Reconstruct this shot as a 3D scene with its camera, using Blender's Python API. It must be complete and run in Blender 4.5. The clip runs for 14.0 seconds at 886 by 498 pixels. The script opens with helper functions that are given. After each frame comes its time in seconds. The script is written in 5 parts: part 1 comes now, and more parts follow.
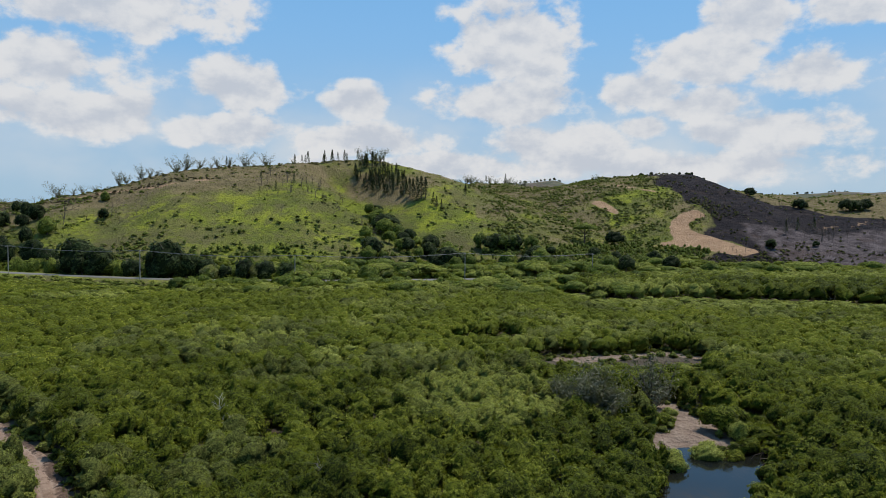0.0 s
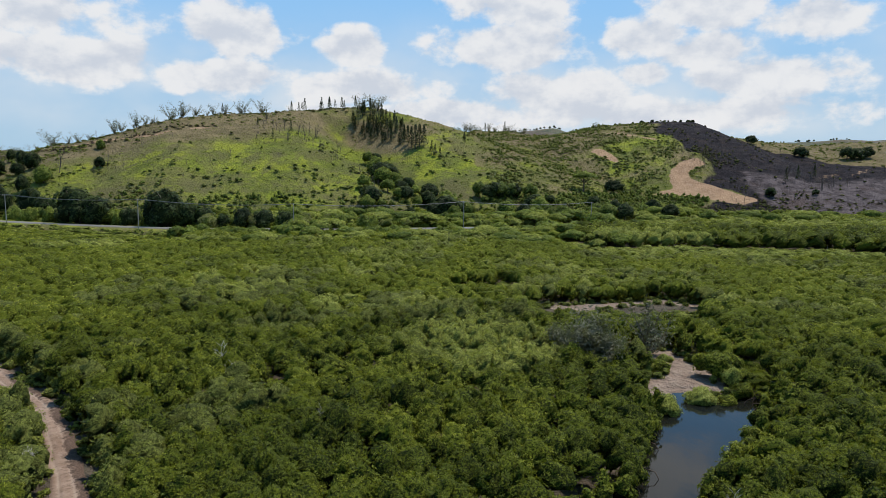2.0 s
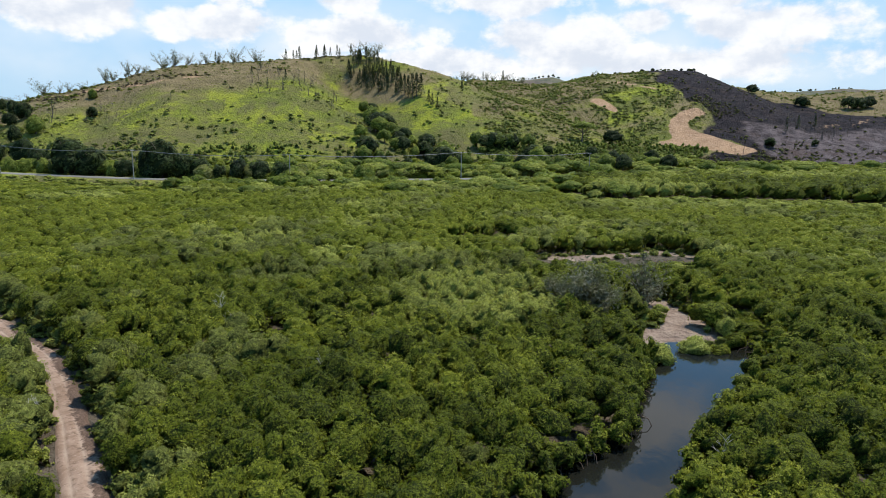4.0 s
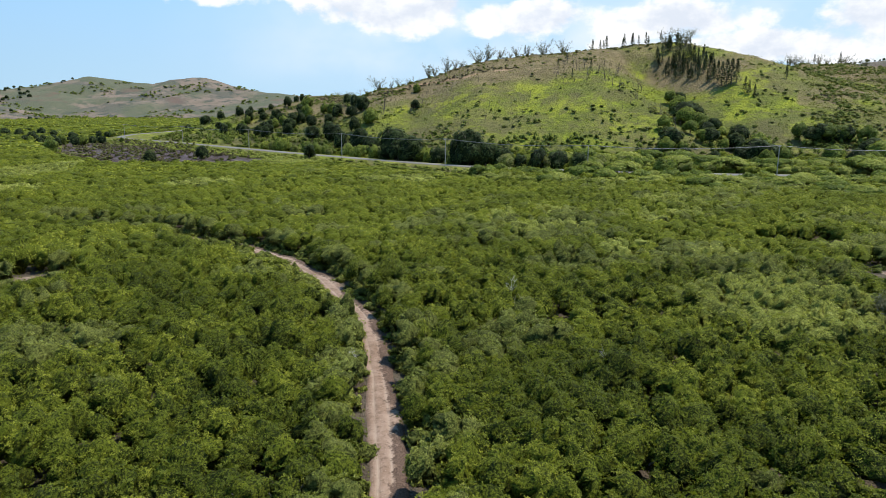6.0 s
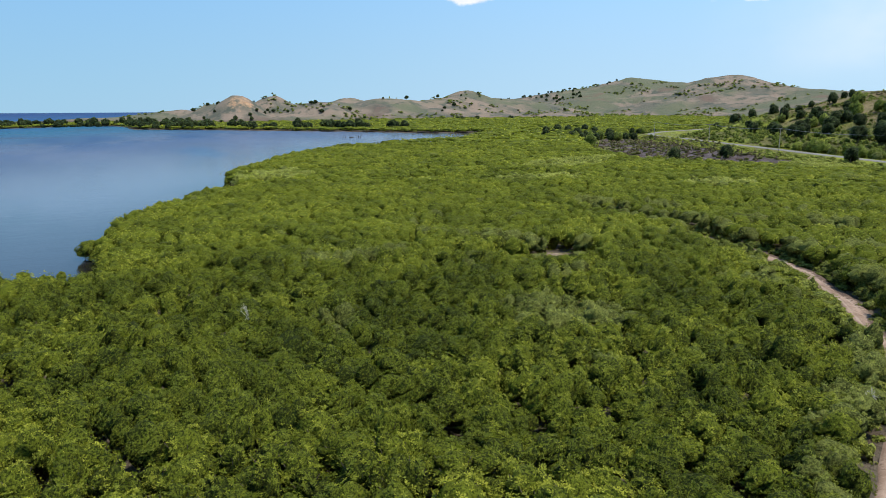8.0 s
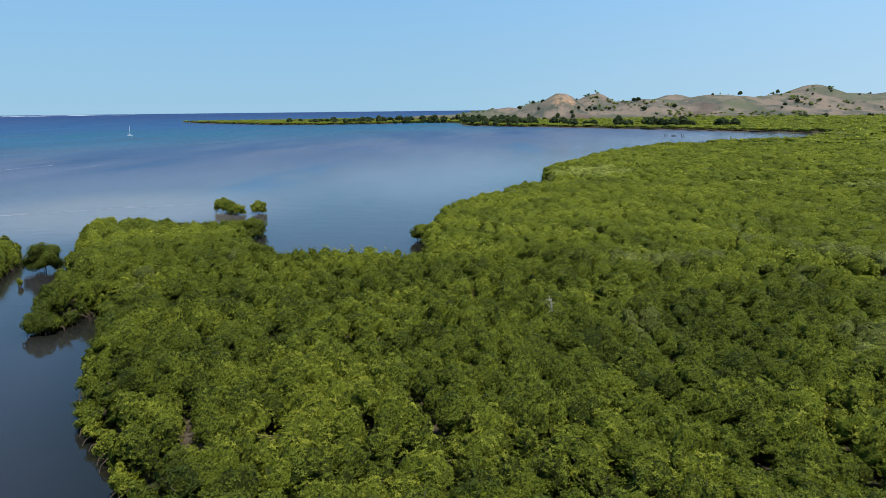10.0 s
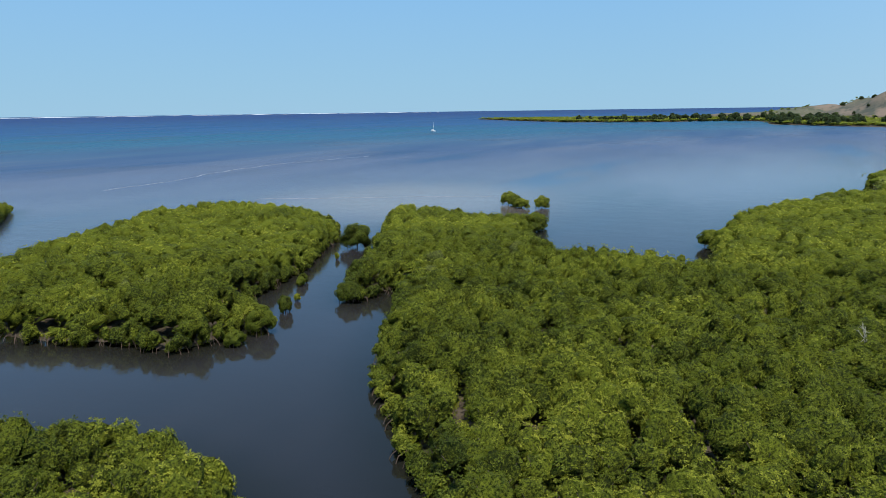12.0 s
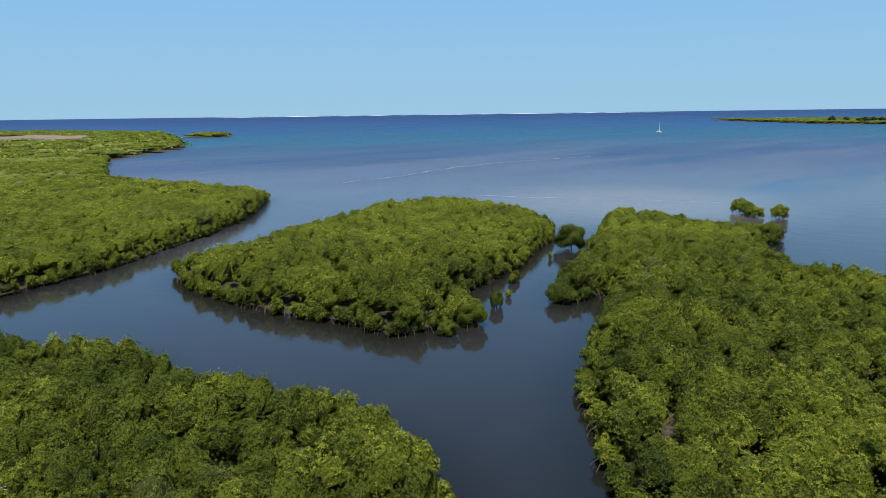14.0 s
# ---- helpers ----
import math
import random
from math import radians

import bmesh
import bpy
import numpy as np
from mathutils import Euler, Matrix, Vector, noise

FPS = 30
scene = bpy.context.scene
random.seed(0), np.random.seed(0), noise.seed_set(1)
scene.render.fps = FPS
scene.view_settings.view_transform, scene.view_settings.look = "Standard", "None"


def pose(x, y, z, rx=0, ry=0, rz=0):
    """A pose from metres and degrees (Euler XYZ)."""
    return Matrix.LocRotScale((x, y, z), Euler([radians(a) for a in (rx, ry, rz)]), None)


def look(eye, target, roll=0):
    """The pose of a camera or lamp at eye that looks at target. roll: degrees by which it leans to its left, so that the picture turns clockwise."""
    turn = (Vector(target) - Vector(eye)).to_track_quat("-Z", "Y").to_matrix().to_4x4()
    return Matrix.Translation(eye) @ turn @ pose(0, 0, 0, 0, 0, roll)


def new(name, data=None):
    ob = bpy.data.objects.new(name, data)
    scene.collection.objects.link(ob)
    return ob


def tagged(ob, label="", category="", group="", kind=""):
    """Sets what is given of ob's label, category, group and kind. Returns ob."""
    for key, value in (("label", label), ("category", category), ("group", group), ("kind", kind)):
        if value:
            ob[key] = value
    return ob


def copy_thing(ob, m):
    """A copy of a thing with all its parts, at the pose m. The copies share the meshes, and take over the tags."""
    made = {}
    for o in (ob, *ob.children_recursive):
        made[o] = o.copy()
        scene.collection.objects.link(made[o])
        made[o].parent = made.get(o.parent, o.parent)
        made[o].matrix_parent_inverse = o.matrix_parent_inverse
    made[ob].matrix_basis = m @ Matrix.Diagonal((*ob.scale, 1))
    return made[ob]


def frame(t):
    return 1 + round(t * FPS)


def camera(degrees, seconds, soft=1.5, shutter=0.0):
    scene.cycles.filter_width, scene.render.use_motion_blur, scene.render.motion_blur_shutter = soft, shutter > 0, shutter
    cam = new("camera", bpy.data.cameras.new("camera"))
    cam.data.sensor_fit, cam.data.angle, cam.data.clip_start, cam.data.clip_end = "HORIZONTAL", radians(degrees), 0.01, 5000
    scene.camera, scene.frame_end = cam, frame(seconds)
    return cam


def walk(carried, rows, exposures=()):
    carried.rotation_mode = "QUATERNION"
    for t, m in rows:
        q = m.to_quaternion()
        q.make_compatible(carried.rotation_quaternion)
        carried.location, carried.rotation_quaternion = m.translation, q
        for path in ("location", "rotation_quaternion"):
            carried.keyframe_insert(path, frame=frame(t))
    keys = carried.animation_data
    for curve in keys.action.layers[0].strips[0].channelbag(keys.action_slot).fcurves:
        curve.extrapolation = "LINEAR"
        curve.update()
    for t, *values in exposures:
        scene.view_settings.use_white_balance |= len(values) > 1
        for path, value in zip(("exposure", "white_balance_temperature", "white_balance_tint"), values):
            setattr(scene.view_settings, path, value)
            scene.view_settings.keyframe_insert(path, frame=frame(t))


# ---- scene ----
cam = camera(66.11, 14.0, soft=0.7)
EYE = 25.0
# seconds, yaw, pitch, roll: a hovering camera that tilts down and then turns to its left
PATH = [
    (0.0, -0.00, -2.47, -0.51),
    (0.5, -0.04, -3.10, -0.46),
    (1.0, -0.07, -4.47, -0.48),
    (1.5, -0.08, -5.69, -0.47),
    (2.0, -0.11, -6.78, -0.49),
    (2.5, -0.14, -7.87, -0.50),
    (4.8, -0.39, -11.56, -0.45),
    (5.0, 0.57, -11.58, -0.46),
    (5.5, 14.96, -11.72, -0.20),
    (6.0, 24.21, -11.76, -0.05),
    (6.5, 36.44, -11.77, 0.14),
    (7.0, 47.39, -11.80, 0.18),
    (7.5, 58.00, -11.79, 0.26),
    (8.0, 66.00, -11.79, 0.37),
    (10.5, 98.24, -11.76, 0.61),
    (11.0, 104.35, -11.77, 0.58),
    (11.5, 110.00, -11.77, 0.67),
    (12.0, 115.65, -11.69, 0.76),
    (12.5, 120.89, -11.62, 0.71),
    (13.0, 125.64, -11.54, 0.74),
    (13.5, 130.32, -11.46, 0.73),
    (14.0, 133.85, -11.47, 0.74),
]
EXPOSURES = [(0.0, -0.46), (2.5, -0.20), (5.0, 0.10), (8.0, 0.10), (10.5, 0.0), (14.0, 0.0)]
walk(cam, [(t, pose(0, 0, EYE, 90 + pitch, roll, yaw)) for t, yaw, pitch, roll in PATH], EXPOSURES)

# ---------------------------------------------------------------- sky and sun
SUN_YAW, SUN_HIGH = -50.0, 67.0          # turn from +y to the left, height over the horizon
world = bpy.data.worlds.new("daylight")
scene.world = world
world.use_nodes = True


class Nodes:
    """Short hand for building node trees."""

    def __init__(self, tree):
        self.tree = tree
        tree.nodes.clear()

    def add(self, kind, **inputs):
        n = self.tree.nodes.new(kind)
        self.wire(n, inputs)
        return n

    def wire(self, n, inputs):
        for k, v in inputs.items():
            key = int(k[1:]) if k[0] == "i" and k[1:].isdigit() else k.replace("_", " ")
            self.put(n.inputs[key], v)

    def put(self, socket, v):
        if isinstance(v, bpy.types.NodeSocket):
            self.tree.links.new(v, socket)
        elif isinstance(v, bpy.types.Node):
            self.tree.links.new(v.outputs[0], socket)
        else:
            if isinstance(v, (tuple, list)) and len(v) == 3 and socket.type == "RGBA":
                v = (*v, 1)
            socket.default_value = v

    def math(self, op, a, b=0.0, c=0.0, clamp=False):
        n = self.add("ShaderNodeMath", i0=a, i1=b, i2=c)
        n.operation, n.use_clamp = op, clamp
        return n.outputs[0]

    def step(self, v, lo, hi):
        n = self.add("ShaderNodeMapRange", Value=v, From_Min=lo, From_Max=hi)
        n.interpolation_type = "SMOOTHSTEP"
        return n.outputs[0]

    def mix(self, fac, a, b, how="MIX"):
        n = self.tree.nodes.new("ShaderNodeMix")
        n.data_type, n.blend_type = "RGBA", how
        self.put(n.inputs[0], fac), self.put(n.inputs[6], a), self.put(n.inputs[7], b)
        return n.outputs[2]

    def noise(self, scale, detail=4.0, rough=0.55, vector=None, out=0, distortion=0.0):
        n = self.add("ShaderNodeTexNoise", Scale=scale, Detail=detail, Roughness=rough, Distortion=distortion)
        if vector is not None:
            self.put(n.inputs["Vector"], vector)
        return n.outputs[out]


w = Nodes(world.node_tree)
sky = w.add("ShaderNodeTexSky")
sky.sky_type, sky.sun_disc, sky.sun_elevation, sky.sun_rotation = "NISHITA", False, radians(SUN_HIGH), radians(-SUN_YAW)
sky.altitude, sky.air_density, sky.dust_density, sky.ozone_density = 10.0, 1.0, 0.0, 5.0
way = w.add("ShaderNodeTexCoord").outputs["Generated"]
sep = w.add("ShaderNodeSeparateXYZ", i0=way)
az = w.math("MULTIPLY", w.math("ARCTAN2", w.math("MULTIPLY", sep.outputs[0], -1.0), sep.outputs[1]), 180 / math.pi)
el = w.math("MULTIPLY", w.math("ARCSINE", sep.outputs[2]), 180 / math.pi)
# fair-weather cumulus over the hills: turn, height, half width, half height in degrees
CUMULUS = [(27, 15.7, 9.5, 3.0), (29.5, 11.3, 5.6, 2.5), (27.7, 7.6, 7, 1.9), (16.3, 10.4, 4.8, 2.4), (7.3, 9.5, 3.1, 1.5), (-5.7, 14.6, 5.6, 4.2), (-5.5, 9.8, 6.6, 2.1), (-16, 10.3, 3.6, 1.8),
           (-20.7, 12.8, 5.2, 2.4), (-24, 15.2, 3.8, 2.4), (-20.3, 9.0, 4.6, 1.4), (-16.4, 7.5, 2.2, 1.0), (-28, 11.0, 4.0, 2.0), (-30.6, 15.2, 3.2, 1.3), (17.6, 7.0, 6.0, 1.5), (6.3, 6.4, 6.4, 1.6),
           (-9.2, 6.0, 6.6, 2.1), (-24.7, 7.0, 6.6, 1.9), (-18, 4.4, 14, 1.5), (0, 4.4, 12, 1.4), (43, 8.6, 7, 0.9), (64, 8.6, 2.5, 0.7)]
field = None
for a0, e0, wa, we in CUMULUS:
    da = w.math("DIVIDE", w.math("SUBTRACT", az, a0), wa)
    de = w.math("DIVIDE", w.math("SUBTRACT", el, e0), we)
    g = w.math("EXPONENT", w.math("MULTIPLY", w.math("ADD", w.math("MULTIPLY", da, da), w.math("MULTIPLY", de, de)), -0.9))
    field = g if field is None else w.math("MAXIMUM", field, g)
sky_vec = w.add("ShaderNodeCombineXYZ", X=w.math("MULTIPLY", az, 0.1), Y=w.math("MULTIPLY", el, 0.14), Z=0.0)
puff = w.noise(2.0, 8.0, 0.56, sky_vec)
# elsewhere, out of view and overhead, loose cloud of the same sort; the sea side is clear
loose = w.math("MULTIPLY", w.step(w.noise(1.5, 3.0, 0.5, way), 0.5, 0.7), w.math("MULTIPLY", w.math("MULTIPLY", w.step(el, 17, 24), w.step(sep.outputs[1], 0.0, 0.5)), 0.75))
field = w.math("MAXIMUM", field, loose)
dens = w.math("ADD", field, w.math("MULTIPLY", w.math("MULTIPLY", w.math("SUBTRACT", puff, 0.5), 2.5), w.step(field, 0.0, 0.3)))
cover = w.math("MULTIPLY", w.step(dens, 0.28, 0.66), w.step(el, 0.0, 2.5))
above = w.add("ShaderNodeVectorMath", i0=sky_vec, i1=(0.02, 0.13, 0.0))
lit = w.math("SUBTRACT", puff, w.noise(2.0, 5.0, 0.55, above.outputs[0]))
shade = w.step(w.math("ADD", w.math("MULTIPLY", lit, -2.8), w.math("MULTIPLY", w.math("SUBTRACT", field, 0.55), 0.5)), -0.25, 0.55)
cloud_col = w.mix(shade, (9.6, 9.65, 9.8), (7.0, 7.5, 8.4))
blue = w.mix(1.0, sky, (0.80, 1.0, 1.10), "MULTIPLY")
haze = w.mix(w.step(el, 0.0, 20.0), (2.9, 5.2, 7.3), (1.9, 4.75, 8.9))
haze = w.mix(w.step(az, 105.0, 25.0), haze, w.mix(w.step(el, 0.0, 20.0), (4.8, 6.9, 8.9), (3.1, 6.9, 11.8)))
blue = w.mix(w.math("SUBTRACT", 0.92, w.math("MULTIPLY", w.step(el, 4.0, 40.0), 0.55)), blue, haze)
veil = w.math("MULTIPLY", w.math("MULTIPLY", w.step(w.noise(0.9, 4.0, 0.5, sky_vec), 0.28, 0.68), w.step(az, 48.0, 25.0)), w.math("MULTIPLY", w.step(el, 1.0, 4.0), w.step(el, 14.0, 5.0)))
blue = w.mix(w.math("MULTIPLY", veil, 0.8), blue, (8.0, 8.7, 9.4))
mixed = w.mix(w.math("MULTIPLY", cover, 0.95), blue, cloud_col)
w.add("ShaderNodeOutputWorld", Surface=w.add("ShaderNodeBackground", Color=mixed, Strength=0.105))

sun_data = bpy.data.lights.new("sun", "SUN")
sun_data.energy, sun_data.angle, sun_data.color = 4.4, radians(0.53), (1.0, 0.95, 0.87)
sun = new("sun", sun_data)
ra, re = radians(SUN_YAW), radians(SUN_HIGH)
sun.matrix_world = look((0, 0, 0), (math.sin(ra) * math.cos(re), -math.cos(ra) * math.cos(re), -math.sin(re)))
sun.location = (0, 0, 400)


# ---------------------------------------------------------------- materials
def material(name):
    m = bpy.data.materials.new(name)
    m.use_nodes = True
    return m, Nodes(m.node_tree)


def finish(n, color, rough=0.8, bump=None, bump_strength=0.4, bump_distance=0.05, translucent=0.0, metallic=0.0, spec=0.3):
    p = n.add("ShaderNodeBsdfPrincipled", Base_Color=color, Roughness=rough, Metallic=metallic)
    p.inputs["Specular IOR Level"].default_value = spec
    if bump is not None:
        b = n.add("ShaderNodeBump", Strength=bump_strength, Distance=bump_distance, Height=bump)
        n.put(p.inputs["Normal"], b)
    out = p
    if translucent:
        tr = n.add("ShaderNodeBsdfTranslucent", Color=n.mix(0.5, color, (0.34, 0.40, 0.03)))
        out = n.add("ShaderNodeMixShader", i0=translucent, i1=p, i2=tr)
    n.add("ShaderNodeOutputMaterial", Surface=out)
    return p


def position(n):
    return n.add("ShaderNodeNewGeometry").outputs["Position"]


def foliage(name, dark, mid, light, patch=0.09, gloss=0.6, per_object=False, translucent=0.32):
    """Leaves: each leaf clump its own tone, drifting over metres from tree to tree; far crowns come painted lighter."""
    m, n = material(name)
    g = n.add("ShaderNodeNewGeometry")
    pos = g.outputs["Position"]
    a = n.noise(patch, 3.0, 0.5, pos)
    b = n.noise(patch * 7, 2.0, 0.5, pos)
    rnd = g.outputs["Random Per Island"]
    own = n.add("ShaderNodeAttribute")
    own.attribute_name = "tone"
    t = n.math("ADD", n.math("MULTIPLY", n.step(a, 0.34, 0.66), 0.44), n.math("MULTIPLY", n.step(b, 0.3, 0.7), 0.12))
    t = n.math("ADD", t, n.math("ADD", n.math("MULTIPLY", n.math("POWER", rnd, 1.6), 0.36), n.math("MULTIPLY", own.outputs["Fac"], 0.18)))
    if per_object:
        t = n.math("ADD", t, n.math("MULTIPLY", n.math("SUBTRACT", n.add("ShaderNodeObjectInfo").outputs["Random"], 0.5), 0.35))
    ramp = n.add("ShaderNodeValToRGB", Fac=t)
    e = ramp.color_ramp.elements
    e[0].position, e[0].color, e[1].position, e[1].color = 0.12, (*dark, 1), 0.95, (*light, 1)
    k = e.new(0.55)
    k.color = (*mid, 1)
    finish(n, ramp.outputs[0], gloss, translucent=translucent, spec=0.16)
    return m


def grained(name, c1, c2, scale=3.0, rough=0.85, fine=40.0, bump=0.4, dist=0.03, metallic=0.0):
    m, n = material(name)
    tc = n.add("ShaderNodeTexCoord").outputs["Object"]
    col = n.mix(n.step(n.noise(scale, 5, 0.6, tc), 0.3, 0.7), c1, c2)
    f = n.noise(fine, 4, 0.6, tc)
    col = n.mix(n.math("MULTIPLY", f, 0.35), col, tuple(0.55 * x for x in c1))
    finish(n, col, rough, f, bump, dist, metallic=metallic)
    return m


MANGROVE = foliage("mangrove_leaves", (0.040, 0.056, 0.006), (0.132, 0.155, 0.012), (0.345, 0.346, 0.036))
MANGROVE_NEAR = foliage("mangrove_leaves_single", (0.040, 0.056, 0.006), (0.132, 0.155, 0.012), (0.345, 0.346, 0.036), per_object=True)
GREY_SHRUB = foliage("grey_green_leaves", (0.100, 0.118, 0.018), (0.190, 0.212, 0.036), (0.330, 0.342, 0.082), gloss=0.6)
LIME_SHRUB = foliage("yellow_green_leaves", (0.210, 0.232, 0.036), (0.320, 0.340, 0.060), (0.450, 0.450, 0.115), gloss=0.6)
FEATHERY = foliage("feathery_leaves", (0.105, 0.104, 0.068), (0.170, 0.162, 0.112), (0.255, 0.240, 0.175), gloss=0.7, translucent=0.2)
DARK_LEAF = foliage("dark_broad_leaves", (0.018, 0.034, 0.010), (0.036, 0.058, 0.015), (0.072, 0.096, 0.024), per_object=True, translucent=0.15)
HILL_LEAF = foliage("hillside_leaves", (0.078, 0.108, 0.020), (0.160, 0.200, 0.030), (0.280, 0.310, 0.050), per_object=True)
PINE_LEAF = foliage("pine_needles", (0.020, 0.034, 0.015), (0.040, 0.058, 0.024), (0.072, 0.092, 0.036), per_object=True, translucent=0.1)
OLIVE_LEAF = foliage("dry_olive_leaves", (0.135, 0.138, 0.050), (0.215, 0.214, 0.084), (0.310, 0.292, 0.135), gloss=0.7)
DRY_GRASS = foliage("dry_grass_blades", (0.170, 0.140, 0.066), (0.260, 0.215, 0.105), (0.360, 0.300, 0.160), gloss=0.8, translucent=0.2)
BURNT_LEAF = foliage("scorched_leaves", (0.050, 0.034, 0.026), (0.110, 0.074, 0.052), (0.180, 0.125, 0.085), gloss=0.8, translucent=0.05)


def shaded_inner_leaves(name, dark, light, grain=6.0):
    """The mass of leaves and twigs inside a crown, mottled at the size of a leaf, with the shade of the gaps put into
    its colour.
    """
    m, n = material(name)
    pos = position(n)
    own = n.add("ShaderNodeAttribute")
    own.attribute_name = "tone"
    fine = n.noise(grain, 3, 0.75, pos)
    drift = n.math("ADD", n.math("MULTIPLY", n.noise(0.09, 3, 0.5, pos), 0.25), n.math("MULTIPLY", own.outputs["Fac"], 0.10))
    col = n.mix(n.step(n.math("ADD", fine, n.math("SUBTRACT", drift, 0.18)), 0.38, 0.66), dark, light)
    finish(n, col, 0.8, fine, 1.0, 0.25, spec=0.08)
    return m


# darkened leaf colours, so the gaps between lobes look shaded
INNER = shaded_inner_leaves("shaded_inner_leaves", (0.018, 0.026, 0.004), (0.138, 0.160, 0.014))
INNER_HILL = shaded_inner_leaves("shaded_inner_hill_leaves", (0.045, 0.060, 0.012), (0.165, 0.195, 0.032), 3.0)
INNER_PALE = shaded_inner_leaves("shaded_inner_pale_leaves", (0.080, 0.092, 0.018), (0.270, 0.290, 0.056))
INNER_DRY = shaded_inner_leaves("shaded_inner_dry_leaves", (0.046, 0.054, 0.011), (0.178, 0.194, 0.044))
INNER_DARK = shaded_inner_leaves("shaded_inner_dark_leaves", (0.010, 0.015, 0.005), (0.028, 0.040, 0.012))
BARK = grained("bark", (0.11, 0.085, 0.065), (0.19, 0.155, 0.125), 2.0)
DEAD_WOOD = grained("bleached_wood", (0.42, 0.38, 0.34), (0.60, 0.56, 0.51), 3.0)
ROOT = grained("root_wood", (0.10, 0.065, 0.045), (0.20, 0.135, 0.095), 3.0)
POLE_WOOD = grained("weathered_pole", (0.30, 0.27, 0.24), (0.42, 0.39, 0.35), 1.5)
WIRE = grained("wire", (0.20, 0.20, 0.20), (0.30, 0.30, 0.30), 1.0, 0.5, metallic=0.6)
WHITE_HULL = grained("white_gelcoat", (0.78, 0.78, 0.76), (0.84, 0.84, 0.83), 1.0, 0.35, bump=0.05)
STONE = grained("dark_wet_stone", (0.05, 0.05, 0.05), (0.10, 0.095, 0.09), 1.0)


def ground_material():
    m, n = material("ground")
    pos = position(n)
    zone = n.add("ShaderNodeAttribute")
    zone.attribute_name = "zone"
    z = n.add("ShaderNodeSeparateColor", Color=zone.outputs["Color"])
    zone2 = n.add("ShaderNodeAttribute")
    zone2.attribute_name = "cover"
    z2 = n.add("ShaderNodeSeparateColor", Color=zone2.outputs["Color"])
    fine, mid, big = n.noise(0.9, 5, 0.65, pos), n.noise(0.12, 5, 0.6, pos), n.noise(0.018, 4, 0.55, pos)
    tuft = n.noise(0.45, 4, 0.7, pos)
    sward = n.noise(0.032, 7, 0.68, pos)
    grass = n.mix(n.step(sward, 0.42, 0.58), (0.250, 0.285, 0.030), (0.155, 0.160, 0.044))
    grass = n.mix(n.math("MULTIPLY", n.step(mid, 0.42, 0.62), 0.55), grass, (0.150, 0.175, 0.026))
    grass = n.mix(n.math("MULTIPLY", n.step(tuft, 0.50, 0.66), 0.55), grass, (0.115, 0.120, 0.036))
    grass = n.mix(n.math("MULTIPLY", n.step(fine, 0.50, 0.68), 0.6), grass, (0.075, 0.090, 0.022))
    grass = n.mix(n.math("MULTIPLY", n.step(n.noise(0.011, 6, 0.7, pos), 0.45, 0.58), 0.6), grass, (0.190, 0.158, 0.070))
    grass = n.mix(n.math("MULTIPLY", n.step(n.noise(0.05, 6, 0.72, pos), 0.52, 0.62), 0.75), grass, (0.330, 0.350, 0.036))
    grass = n.mix(n.math("MULTIPLY", n.step(n.noise(0.022, 7, 0.72, pos, 0, 0.6), 0.50, 0.60), 0.7), grass, (0.150, 0.132, 0.056))
    grass = n.mix(n.math("MULTIPLY", n.step(n.noise(0.28, 5, 0.75, pos), 0.53, 0.66), 0.6), grass, (0.085, 0.098, 0.026))
    dry = n.mix(n.step(mid, 0.3, 0.7), (0.27, 0.205, 0.105), (0.165, 0.132, 0.062))
    dry = n.mix(n.step(fine, 0.52, 0.75), dry, (0.115, 0.090, 0.045))
    # char of the upper flank, blackened further to stand for a cloud's shade
    burnt = n.mix(n.step(n.noise(0.2, 6, 0.75, pos), 0.35, 0.7), (0.012, 0.010, 0.012), (0.042, 0.034, 0.036))
    burnt = n.mix(n.math("MULTIPLY", n.step(mid, 0.48, 0.66), 0.7), burnt, (0.058, 0.042, 0.036))
    ash = n.mix(n.step(n.noise(0.16, 6, 0.75, pos), 0.38, 0.64), (0.160, 0.128, 0.124), (0.052, 0.040, 0.040))
    ash = n.mix(n.math("MULTIPLY", n.step(n.noise(0.035, 6, 0.7, pos), 0.5, 0.62), 0.7), ash, (0.085, 0.056, 0.046))
    burnt = n.mix(n.step(n.math("ADD", zone2.outputs["Alpha"], n.math("MULTIPLY", n.math("SUBTRACT", mid, 0.5), 0.9)), 0.3, 0.7), burnt, ash)
    earth = n.mix(n.step(mid, 0.35, 0.7), (0.46, 0.29, 0.17), (0.36, 0.22, 0.13))
    earth = n.mix(n.step(tuft, 0.5, 0.75), earth, (0.56, 0.39, 0.25))
    mud = n.mix(n.step(mid, 0.35, 0.65), (0.085, 0.065, 0.045), (0.13, 0.105, 0.075))
    sand = n.mix(n.step(tuft, 0.4, 0.7), (0.28, 0.200, 0.150), (0.38, 0.285, 0.215))
    # far hills: tan and scrub colours greyed, with distance haze painted in
    far = n.mix(n.step(big, 0.4, 0.6), (0.255, 0.195, 0.145), (0.140, 0.130, 0.098))
    far = n.mix(n.step(n.noise(0.05, 4, 0.6, pos), 0.50, 0.64), far, (0.098, 0.104, 0.080))

    def edge(v, soft=0.28):
        return n.step(n.math("ADD", v, n.math("MULTIPLY", n.math("SUBTRACT", n.noise(0.07, 6, 0.68, pos), 0.5), 0.9)), 0.5 - soft, 0.5 + soft)

    far = n.mix(n.math("MULTIPLY", n.step(n.noise(0.0065, 5, 0.6, pos, 0, 0.5), 0.46, 0.60), 0.85), far, (0.128, 0.138, 0.082))
